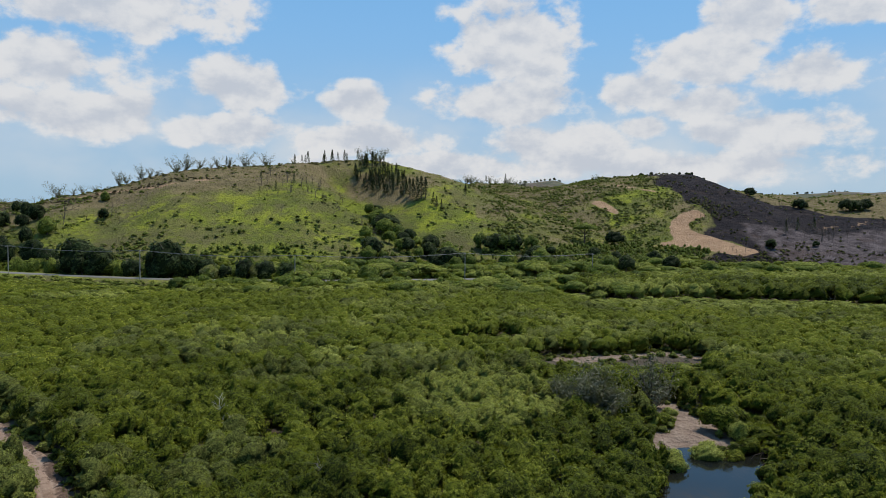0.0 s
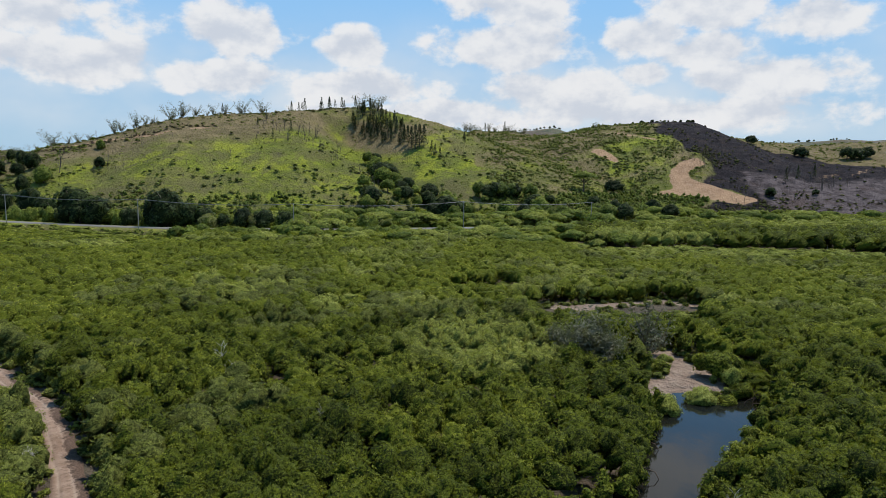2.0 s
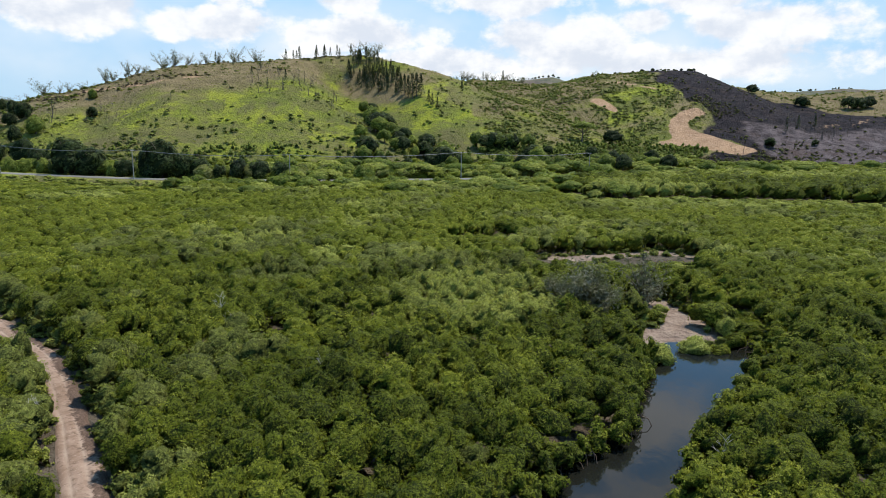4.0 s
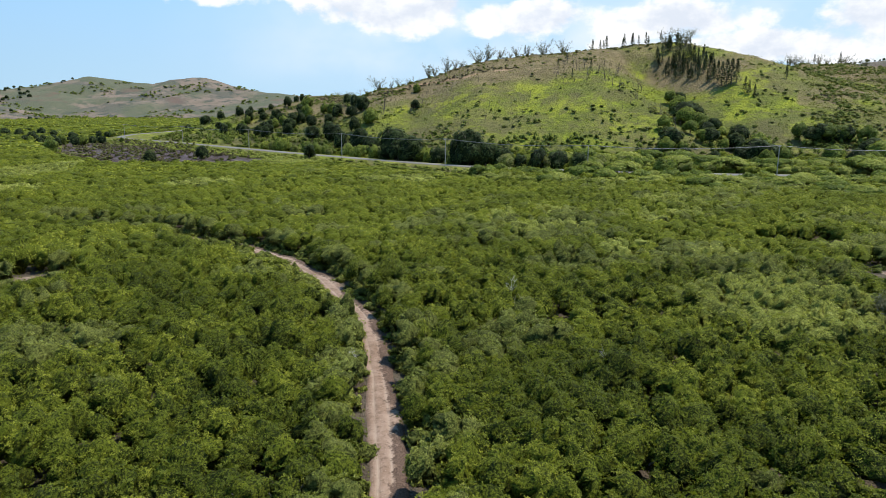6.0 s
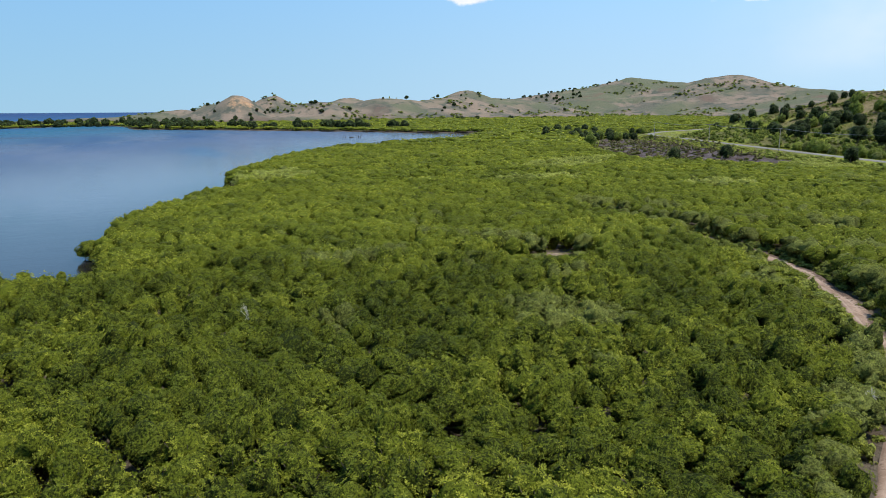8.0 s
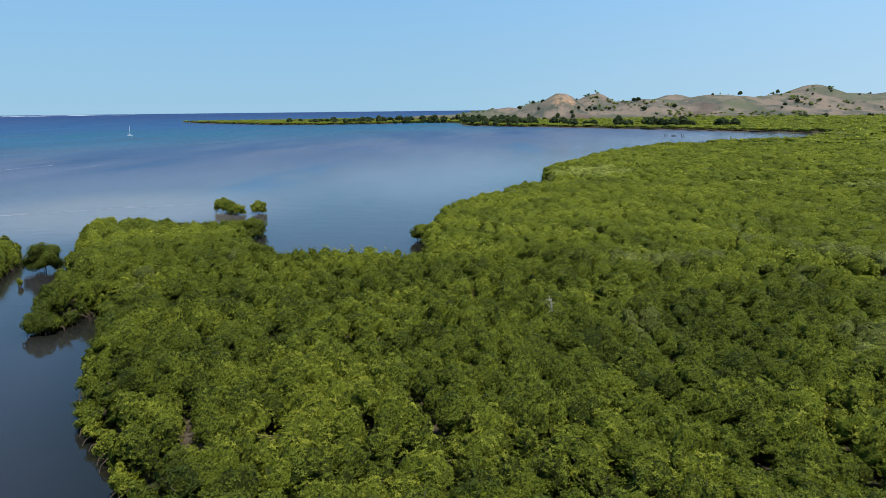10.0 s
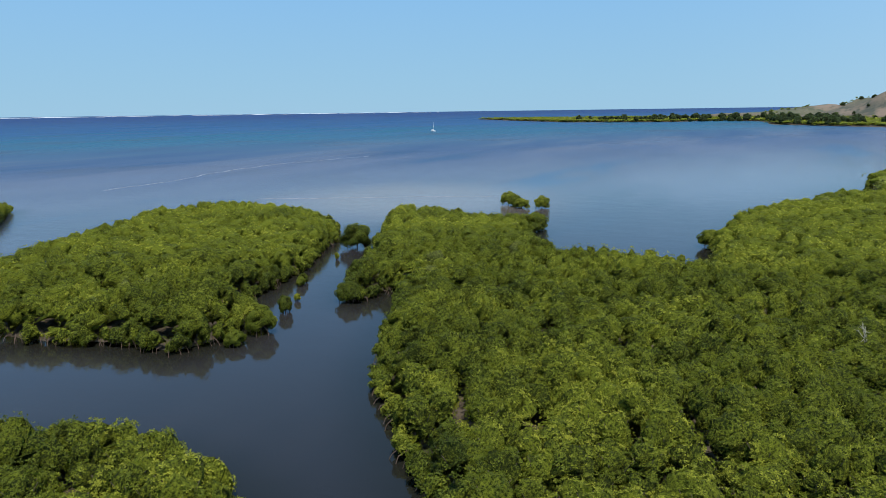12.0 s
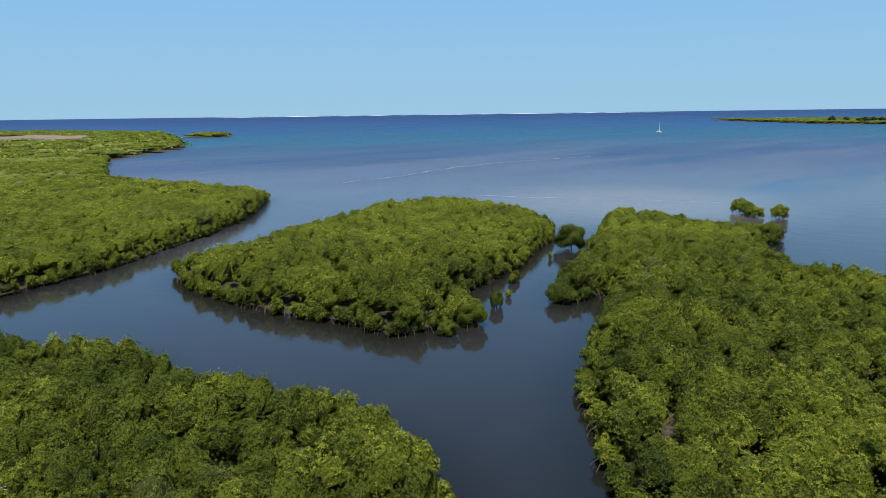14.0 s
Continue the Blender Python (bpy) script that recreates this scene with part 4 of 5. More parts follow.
def fringe(kind, x, y, h, r, per, size, lift=-0.05):
    z = np.maximum(height(x, y), -0.05)
    stuff[kind].append(leaf_mass(x, y, z + lift, z + lift + h, r, per, size, 6, 0.45, -0.8, 0.46, 0.2, 0.95, (4, 8)))


def walk_line(line, step, closed=False):
    p = np.asarray(line, float)
    if closed:
        p = np.concatenate([p, p[:1]])
    seg = np.concatenate([[0], np.cumsum(np.hypot(*np.diff(p, axis=0).T))])
    s = np.arange(0, seg[-1], step)
    return np.interp(s, seg, p[:, 0]), np.interp(s, seg, p[:, 1])


# low leafy fringe that hangs over the banks, and shrubs along the track
fx_, fy_ = [np.concatenate(c) for c in zip(walk_line(BANK_A, 1.15), walk_line(BANK_BAY[:18], 2.2), walk_line(BANK_C[8:], 1.15), walk_line(ISLAND, 1.15, True))]
sx, sy = fx_ + rng.normal(0, 0.35, fx_.shape), fy_ + rng.normal(0, 0.35, fx_.shape)
g0 = shore(sx, sy)
ok = (g0 > -0.35) & (g0 < 1.5) & (np.hypot(sx - 28, sy - 75) > 9) & (np.hypot(sx, sy) > 27)
sx, sy = sx[ok], sy[ok]
fringe(0, sx, sy, rng.uniform(1.2, 3.0, sx.shape), rng.uniform(0.7, 1.25, sx.shape), 130, 0.12, 0.3)
for pool in POOLS[:3]:
    ex, ey = walk_line(pool, 0.8, True)
    ex, ey = ex + rng.normal(0, 0.6, ex.shape), ey + rng.normal(0, 0.6, ey.shape)
    ok = (shore(ex, ey) > 0.4) & (rng.uniform(size=ex.shape) < 0.75)
    ex, ey = ex[ok], ey[ok]
    fringe(1, ex, ey, rng.uniform(0.3, 1.2, ex.shape), rng.uniform(0.4, 1.0, ex.shape), 50, 0.16)
tx_, ty_ = walk_line(TRACK_LINE, 0.26)
side = np.where(rng.uniform(size=tx_.shape) < 0.5, -1.0, 1.0) * rng.uniform(1.45, 4.2, tx_.shape)
dx_, dy_ = np.gradient(tx_), np.gradient(ty_)
ln_ = np.hypot(dx_, dy_)
wx, wy = tx_ - dy_ / ln_ * side, ty_ + dx_ / ln_ * side
ok = np.hypot(wx, wy) > 27
wx, wy, side = wx[ok], wy[ok], side[ok]
rise = rng.uniform(0.6, 1.7, wx.shape) * np.where(np.abs(side) > 2.3, 1.3, 0.7)
grassy = (side > 0) & (rng.uniform(size=side.shape) < 0.6)
fringe(1, wx[~grassy], wy[~grassy], rise[~grassy], rng.uniform(0.5, 1.2, (~grassy).sum()), 60, 0.15)
fringe(2, wx[grassy], wy[grassy], rise[grassy] * 0.75, rng.uniform(0.5, 1.1, grassy.sum()), 60, 0.12)
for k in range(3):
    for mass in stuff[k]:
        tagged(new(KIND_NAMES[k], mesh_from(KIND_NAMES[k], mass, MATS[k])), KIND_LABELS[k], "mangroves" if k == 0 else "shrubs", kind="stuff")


def mangrove_tree(h, r, seed, low=-0.3):
    """One mangrove: a short branching trunk on stilt roots under a rounded leafy crown."""
    g = np.random.default_rng(seed)
    root = base_empty("mangrove_tree", Matrix.Identity(4))
    one = np.zeros(1)
    mass = leaf_mass(one, one, one + 0.15, one + h, one + r, 105, 0.096, 14, 0.5, low, 0.31, 0.3, 0.89, (5, 11), crisp=0.55, tuft=4)
    child("crown", mesh_from("crown", mass, MANGROVE_NEAR), root)
    limbs = [tube([(0, 0, 0.3), (0.05, 0.03, 1.2), (0.0, 0.1, h * 0.7)], (0.10, 0.08, 0.04))]
    for k in range(5):
        t = 6.283 * k / 5 + g.uniform(-0.4, 0.4)
        limbs.append(tube([(0, 0, 1.0), (r * 0.3 * math.cos(t), r * 0.3 * math.sin(t), h * 0.5), (r * 0.6 * math.cos(t), r * 0.6 * math.sin(t), h * 0.72)], (0.06, 0.04, 0.02), 3))
    child("trunk", tube_mesh("trunk", limbs, BARK), root)
    for k in range(6):
        t = 6.283 * k / 6 + g.uniform(-0.4, 0.4)
        e = g.uniform(0.5, 0.9)
        child("stilt_root", tube_mesh("stilt_root", [tube([(0, 0, 0.9), (e * 0.6 * math.cos(t), e * 0.6 * math.sin(t), 0.65), (e * math.cos(t), e * math.sin(t), -0.4)], (0.035, 0.03, 0.025), 3)], ROOT), root)
    return root


variants = [(mangrove_tree(4.2, 1.7, 40 + i, -0.3 if i < 4 else -0.95), 4.2, 1.7) for i in range(8)]
used = set()
for i, (x, y, g0, h, r) in enumerate(singles):
    edge = shore(np.array([x]), np.array([y]))[0] < 2.6
    src, sh, sr = variants[4 + i % 4 if edge else i % 4]
    ob = copy_thing(src, Matrix.Identity(4)) if src in used else src
    used.add(src)
    ob.matrix_basis = Matrix.LocRotScale((x, y, g0), Euler((0, 0, rng.uniform(0, 6.283))), (r / sr, r / sr, h / sh))
    tagged(ob, "olive-green mangrove tree with a rounded glossy crown", "mangrove tree", "mangroves on the near banks")


# ---------------------------------------------------------------- trees and shrubs of the hills
def crown_mesh(name, h0, h1, r, count, size, mat, lobes=12, low=-0.35, core=True, fill=0.42):
    one = np.zeros(1)
    return mesh_from(name, leaf_mass(one, one, one + h0, one + h1, one + r, count, size, lobes, 0.45, low, fill, 0.2, 0.95 if core else 0, (5, 10)), mat)


def limb_set(h, r, seed, count=6, fork=0.35, thick=0.035):
    g = np.random.default_rng(seed)
    out = [tube([(0, 0, -0.3), (g.uniform(-0.03, 0.03) * h, 0.02 * h, h * 0.35), (g.uniform(-0.05, 0.05) * h, 0.03 * h, h * 0.8)], (thick * h, thick * h * 0.8, thick * h * 0.3))]
    for k in range(count):
        t = 6.283 * k / count + g.uniform(-0.5, 0.5)
        e = g.uniform(0.5, 0.85)
        z0 = h * g.uniform(fork, fork + 0.2)
        out.append(tube([(0, 0, z0), (r * e * 0.5 * math.cos(t), r * e * 0.5 * math.sin(t), z0 + 0.18 * h), (r * e * math.cos(t), r * e * math.sin(t), z0 + g.uniform(0.28, 0.42) * h)],
                        (thick * h * 0.5, thick * h * 0.33, thick * h * 0.12), 5))
    return out


def broadleaf(name, h, r, seed, mat, count=700, size=0.40, low=-0.5, h0=0.12, core=True, fill=0.42, limbs=6, thick=0.035):
    root = base_empty(name, Matrix.Identity(4))
    child("trunk", tube_mesh("trunk", limb_set(h, r, seed, limbs, 0.35, thick), BARK), root)
    child("crown", crown_mesh("crown", h * h0, h, r, count, size, mat, 14, low, core, fill), root)
    return root


def pine(h, seed):
    """A young plantation pine: straight stem, whorls of drooping branches narrowing to a tip."""
    g = np.random.default_rng(seed)
    root = base_empty("pine_tree", Matrix.Identity(4))
    child("trunk", tube_mesh("trunk", [tube([(0, 0, -0.4), (0.03, 0.02, h * 0.5), (0, 0, h)], (0.16, 0.10, 0.03))], BARK), root)
    m = 300
    z = h * (0.14 + 0.86 * g.uniform(0, 1, m) ** 0.85)
    z = np.round(z / (h * 0.075)) * h * 0.075 + g.normal(0, 0.015, m) * h
    w_ = (1 - z / h) * 0.22 * h + 0.25
    t = g.uniform(0, 6.283, m)
    rr = w_ * np.sqrt(g.uniform(0.05, 1, m))
    c = np.stack([rr * np.cos(t), rr * np.sin(t), z - 0.18 * rr], 1)
    nrm = np.stack([np.cos(t) * 0.5, np.sin(t) * 0.5, np.ones(m)], 1) + g.normal(size=(m, 3)) * 0.4
    nrm /= np.linalg.norm(nrm, axis=1)[:, None]
    child("crown", mesh_from("crown", ((leaf_quads(c, nrm, g.uniform(0.3, 0.6, m), 0.4), np.repeat(nrm, 4, 0), np.full(4 * m, 0.5)), None), PINE_LEAF, 4), root)
    return root


def bare_tree(name, h, seed, mat, spread=0.45):
    """A leafless tree of forking limbs and twigs."""
    g = np.random.default_rng(seed)
    root = base_empty(name, Matrix.Identity(4))
    trunk, twigs = [], []

    def grow(p, d, length, r, depth, into):
        q = p + d * length * 0.5 + g.normal(size=3) * 0.05 * length
        e = p + d * length
        into.append(tube([p, q, e], (r, r * 0.8, r * 0.55), 3))
        if depth:
            for _ in range(3):
                nd = d + g.normal(size=3) * spread + np.array([0, 0, 0.12])
                nd /= np.linalg.norm(nd)
                grow(e, nd, length * g.uniform(0.55, 0.8), r * 0.55, depth - 1, twigs)

    grow(np.array([0, 0, -0.2]), np.array([0.05, 0.03, 1.0]), h * 0.4, h * 0.022 + 0.02, 3, trunk)
    child("trunk", tube_mesh("trunk", trunk, mat), root)
    child("crown", tube_mesh("crown", twigs, mat), root)
    return root


def plant(sources, places, label, category, group, src_h, seed=1, vary=0.2, sink=0.1):
    """Stand copies of trees at places (x, y, height); the first ones use the sources themselves."""
    g = np.random.default_rng(seed)
    z = height(np.array([p[0] for p in places]), np.array([p[1] for p in places]))
    for i, (x, y, h) in enumerate(places):
        src = sources[i % len(sources)]
        ob = src if i < len(sources) else copy_thing(src, Matrix.Identity(4))
        k = h / src_h
        ob.matrix_basis = Matrix.LocRotScale((x, y, z[i] - sink), Euler((0, 0, g.uniform(0, 6.283))), (k * g.uniform(1 - vary, 1 + vary), k * g.uniform(1 - vary, 1 + vary), k))
        tagged(ob, label, category, group)


def along(line, step, off, wob, seed, h0, h1):
    g = np.random.default_rng(seed)
    pts = np.asarray(line, float)
    seg = np.concatenate([[0], np.cumsum(np.hypot(*np.diff(pts, axis=0).T))])
    s = np.arange(0, seg[-1], step)
    s = s + g.uniform(-0.4, 0.4, len(s)) * step
    x, y = np.interp(s, seg, pts[:, 0]), np.interp(s, seg, pts[:, 1])
    return [(a + g.normal(0, wob), b + off + g.normal(0, wob), g.uniform(h0, h1)) for a, b in zip(x, y)]


def patch(n, x0, x1, y0, y1, seed, h0, h1, test=None):
    g = np.random.default_rng(seed)
    x, y = g.uniform(x0, x1, n), g.uniform(y0, y1, n)
    ok = np.ones(n, bool) if test is None else test(x, y)
    ok &= line_distance(ROAD_LINE, x, y) > 8
    return [(a, b, g.uniform(h0, h1)) for a, b in zip(x[ok], y[ok])]


# dark trees at the foot of the hill, behind the road
foot = [(-101, 250, 15.5), (-95, 252, 12), (-107, 254, 12.5), (-140, 261, 16), (-130, 257, 11.5), (-166, 290, 9), (-88, 252, 10), (-73, 250, 9.5), (-66, 252, 9.5), (-181, 300, 13), (-194, 303, 10),
        (-172, 296, 11), (-80, 250, 7), (-117, 255, 8), (-58, 252, 8.5), (-148, 268, 8), (-186, 306, 9), (-205, 312, 10), (-222, 318, 9)]
plant([broadleaf("broadleaf_tree", 10, 4.6, 60 + i, DARK_LEAF, 900, 0.36, -0.9, 0.02) for i in range(5)], foot, "dense dark green broadleaf tree at the foot of the hill", "tree", "trees along the road", 10, 5)
filler = along([(-240, 300), (-170, 277), (-121, 257), (-88, 250), (-40, 252), (-20, 258)], 4.2, 1.0, 1.8, 3, 3.5, 7.5) + along([(-190, 292), (-121, 268), (-60, 264), (-30, 268)], 4.5, 3.0, 3.5, 4, 3.0, 7.0)
plant([broadleaf("hedge_tree", 6, 3.0, 65 + i, OLIVE_LEAF if i == 2 else HILL_LEAF, 520, 0.32, -0.9, 0.02) for i in range(4)], filler, "leafy mid-green tree in the thicket behind the road", "tree", "thicket trees along the road", 6, 5)
# round dark trees on the lower shoulder of the hill and beside the scorched bank
shoulder = [(-235, 216, 7), (-238, 250, 7), (-340, 248, 9), (-317, 380, 9), (-379, 405, 9), (-265, 332, 8), (-280, 397, 9), (-230, 377, 9), (-183, 259, 7), (-136, 256, 9), (-267, 352, 8)]
shoulder += [(-242, 387, 7), (-213, 358, 9.3), (-217, 351, 7.1), (-196, 337, 9.4), (-199, 325, 9.2), (-231, 358, 8.8), (-182, 366, 6.3), (-198, 400, 6.5)] + patch(52, -300, -205, 320, 405, 8, 5.0, 8.5, lambda x, y: (hills(x, y) > 6) & (y < 330 - 0.9 * (x + 190)))
shoulder += patch(40, -480, -385, 300, 352, 19, 4, 7.5) + patch(18, -560, -450, 330, 420, 20, 5, 9)
shoulder += patch(16, -390, -300, 345, 430, 9, 5, 8)
plant([broadleaf("round_tree", 8, 3.4, 80 + i, HILL_LEAF if i == 2 else DARK_LEAF, 480, 0.34, -0.8, 0.02) for i in range(4)], shoulder, "rounded green tree on the lower hillside", "tree", "round trees on the shoulder", 8, 6)
# valley between the spur and the next slope
dark_valley = [(-34, 327, 9.7), (-33.7, 373.5, 11.8), (-31, 387, 9.5), (-27, 380, 9), (-21, 358, 7.5), (-6, 352, 8.6), (2, 315, 12), (8, 318, 10), (-7, 340, 8.3), (27.7, 351, 9.2), (33, 352, 8), (37.7, 354, 8.1), (-3, 312, 9)]
plant([broadleaf("valley_shade_tree", 9, 4.4, 96 + i, DARK_LEAF, 620, 0.42, -0.8, 0.04) for i in range(3)], dark_valley, "dark rounded tree in the valley between the slopes", "tree", "dark valley trees", 9, 7)
valley = [(-34.6, 329, 9), (-31.6, 366, 10), (30, 352, 9), (1, 326, 10), (-18, 341, 9), (36, 354, 8), (24, 350, 8)]
valley += along([(-14, 345), (-24, 370), (-36, 395), (-44, 412)], 7.0, 0.0, 5.0, 12, 5, 9)
valley += patch(60, -40, 120, 288, 355, 13, 5, 9.5)
plant([broadleaf("valley_tree", 9, 4.4, 90 + i, HILL_LEAF if i % 4 else DARK_LEAF, 520, 0.45, -0.5, 0.1) for i in range(6)], valley, "leafy green tree in the valley between the slopes", "tree", "valley trees", 9, 7)
# wide bright trees on the flat before the hill
flat_trees = patch(60, -75, 70, 262, 300, 15, 4.5, 7.5) + patch(40, -60, 60, 205, 242, 16, 4.0, 6.0) + patch(40, 60, 230, 290, 345, 17, 4, 6.5)
plant([broadleaf("spreading_tree", 6, 5.0, 110 + i, LIME_SHRUB if i % 2 else HILL_LEAF, 520, 0.42, 0.0, 0.25) for i in range(4)], flat_trees, "wide flat-topped bright green tree before the hill", "tree", "spreading trees", 6, 8)
flat_trees_low = along([(-86, 230), (-40, 231), (17, 244), (36, 252), (70, 280)], 3.0, -5.0, 2.0, 18, 3.2, 5.6) + along([(70, 278), (120, 310), (300, 350), (400, 366)], 4.0, -6.0, 1.5, 19, 3.0, 4.6)
plant([broadleaf("roadside_shrub", 3, 2.4, 118 + i, HILL_LEAF, 260, 0.34, -0.6, 0.02) for i in range(3)], flat_trees_low, "leafy green shrub on the verge of the road", "shrub", "roadside shrubs", 3, 8)
plant([broadleaf("umbrella_tree", 12, 7.5, 121, HILL_LEAF, 520, 0.45, 0.15, 0.42)], [(80.6, 388, 12.5)], "umbrella-shaped tree with a bare forked trunk", "tree", "", 12, 9, 0.02)
plant([broadleaf("reddish_tree", 9, 6.5, 122, DARK_LEAF, 480, 0.45, -0.4, 0.08)], [(100, 397, 9.5)], "dark reddish-green rounded tree at the valley mouth", "tree", "", 9, 9, 0.02)
# pines on the crest and running down the flank
PINE_WOOD = np.array([(-66, 498), (-58, 473), (-42, 444), (-28, 427), (-21, 430), (-24, 454), (-42, 492), (-57, 507)], float)
crest_pines = along([(-108, 490), (-90, 505), (-64, 512), (-50, 510)], 4.5, 0.0, 4.0, 21, 6, 10.5)
crest_pines += patch(230, -66, -20, 424, 510, 22, 4.5, 9.5, lambda x, y: inside(PINE_WOOD, x, y))
crest_pines += [(-16, 418, 15), (-11, 422, 13), (-13.5, 420, 14), (-18.5, 420, 13), (-21, 424, 12), (-6, 410, 8.6), (-1, 406.5, 6.5), (-4, 408, 7.5), (14.5, 443, 8), (-91.8, 420, 7.5), (-113, 445, 7), (-114, 427.5, 6)]
crest_pines += [(212, 421, 9), (237, 435, 8.5), (224, 430, 8), (-100, 408, 6), (-148, 467, 7), (-134, 470, 5), (60, 660, 10), (40, 640, 8), (20, 620, 6)]
plant([pine(10, 130 + i) for i in range(5)], crest_pines, "slender dark green pine on the hilltop", "pine tree", "pines on the crest", 10, 10, 0.15)
# wispy casuarinas on the skyline
def wispy_tree(name, h, seed, mat, limbs=13, plume=60, wide=0.75, thick=0.008):
    """A thin tree of leaning stems with sparse hanging plumes."""
    g = np.random.default_rng(seed)
    root = base_empty(name, Matrix.Identity(4))
    wood, places = [], []
    for k in range(limbs):
        t, lean, up = 6.283 * k / limbs + g.uniform(-0.5, 0.5), g.uniform(0.05, wide), h * g.uniform(0.35, 1.0)
        tip = np.array([h * lean * math.cos(t), h * lean * math.sin(t), up])
        start = np.array([0, 0, h * g.uniform(-0.05, 0.12)])
        bend = start * 0.5 + tip * 0.5 + g.normal(size=3) * 0.06 * h
        wood.append(tube([start, bend, tip], (thick * h, thick * 0.6 * h, thick * 0.25 * h), 3))
        u = g.uniform(0.12, 1.06, plume)[:, None]
        line = start * (1 - u) ** 2 + 2 * bend * u * (1 - u) + tip * u ** 2
        places.append(line + g.normal(size=(plume, 3)) * np.array([0.05, 0.05, 0.035]) * h * (0.5 + u))
    c = np.concatenate(places)
    nrm = unit(g.normal(size=c.shape) + np.array([0, 0, 0.6]))
    child("trunk", tube_mesh("trunk", wood, BARK), root)
    child("crown", mesh_from("crown", ((leaf_quads(c, nrm, g.uniform(0.025, 0.055, len(c)) * h, 0.28), np.repeat(nrm, 4, 0), np.full(4 * len(c), 0.4)), None), mat, 4), root)
    return root


wisp = [(-240, 424, 10), (-225, 426, 6.6), (-206, 434, 10), (-202, 435, 8), (-194, 439, 9.5), (-189, 441, 6), (-175, 447, 10), (-169, 451, 11), (-162, 456, 8), (-153, 462, 7.5), (-137, 472, 10), (-125, 481, 10),
        (-146, 468, 7), (-59, 503, 13), (-47, 507, 12), (-52, 520, 10), (133, 600, 6)] + along([(-300, 455), (-257, 431), (-212, 433), (-178, 448), (-142, 471), (-110, 492)], 11.0, 0.0, 2.0, 29, 2.5, 5.5) + along([(-10, 602), (32, 641), (88, 676)], 7.0, 0, 3.0, 30, 4, 9)
plant([wispy_tree("casuarina_tree", 8, 140 + i, FEATHERY) for i in range(5)], wisp, "thin grey-green wispy tree on the skyline", "tree", "wispy trees on the ridge", 8, 11)
# bare and half-bare stems on the slopes
stems = [(-91, 407, 9), (-75, 401, 10), (-82, 412, 8), (-87, 418, 7), (-97, 425, 8), (-105, 430, 7), (-70, 395, 7), (-60, 388, 6), (-200, 360, 12), (-196, 352, 9)]
stems += patch(26, -112, -62, 398, 440, 31, 4, 8) + along([(-62, 392), (-45, 372), (-33, 352)], 4.0, 0, 1.5, 32, 3, 6) + patch(26, -260, -120, 330, 440, 33, 3, 6) + patch(20, -140, -40, 330, 400, 34, 2.5, 5)
stems += patch(34, -190, -140, 355, 395, 36, 2.5, 5) + patch(40, 165, 200, 442, 492, 37, 3, 6) + patch(16, 215, 245, 405, 440, 38, 4, 10)
stems += patch(24, 165, 260, 370, 520, 35, 3, 7)
plant([bare_tree("bare_tree", 7, 150 + i, BARK) for i in range(4)], stems, "thin leafless grey-brown tree on the slope", "bare tree", "bare stems on the slopes", 7, 12)
# dark clumps on the burnt slope and its ridge
clump = [(243, 541, 7.2), (257, 493, 7.8), (262, 497, 6), (299, 506, 10), (304, 505, 9), (310, 508, 9), (316, 510, 9), (268, 512, 4), (191, 396, 6), (219, 399, 4)] + along([(150, 604), (182, 596), (215, 594), (228, 594)], 4, -1, 2.5, 41, 1.2, 3.2)
plant([broadleaf("ridge_tree", 7, 4.2, 160 + i, DARK_LEAF, 320, 0.42, -0.7, 0.05) for i in range(3)], clump, "dark rounded tree still standing on the burnt slope", "tree", "trees on the burnt hill", 7, 13)
# woods on the far shore
far_trees = along([(-1110, -230), (-1120, -150), (-1140, -60), (-1110, 0), (-960, 25), (-880, 80)], 8, -4, 10, 51, 5, 10) + patch(24, -1290, -1150, 60, 300, 52, 4, 8) + patch(36, -1300, -1000, 300, 800, 53, 4, 8)
far_trees += along([(-1490, 840), (-1472, 947), (-1456, 1058), (-1440, 1140)], 15, 0, 10, 55, 3.5, 6.5) + along([(107, 1295), (169, 1289), (209, 1283), (250, 1276)], 6, 0, 6, 57, 2.5, 5.0) + along([(420, 1240), (560, 1195), (700, 1150)], 11, 0, 8, 58, 2.5, 5.0) + patch(24, -1480, -1340, 800, 1000, 56, 4, 8)
far_trees += along([(-1160, -300), (-1150, -200), (-1190, -100), (-1180, 20), (-1050, 50), (-930, 60), (-800, 180), (-720, 260)], 9, 6, 14, 54, 7, 13)
plant([broadleaf("shore_tree", 10, 5.5, 170 + i, DARK_LEAF, 70, 1.2, -0.6, 0.05, True, 0.42, 2) for i in range(3)], far_trees, "dark tree on the far shore of the bay", "tree", "trees on the far shore", 10, 14)

# ---------------------------------------------------------------- low growth on the hills, in masses
def shrub_mass(name, x, y, h, r, per, size, mat, label, lobes=4):
    z = height(x, y)
    mass = leaf_mass(x, y, z - 0.1, z + h, r, per, size, lobes, 0.4, -0.3, 0.5, 0.3, 0.95, (3, 6))
    tagged(new(name, mesh_from(name, mass, mat)), label, "shrubs", kind="stuff")


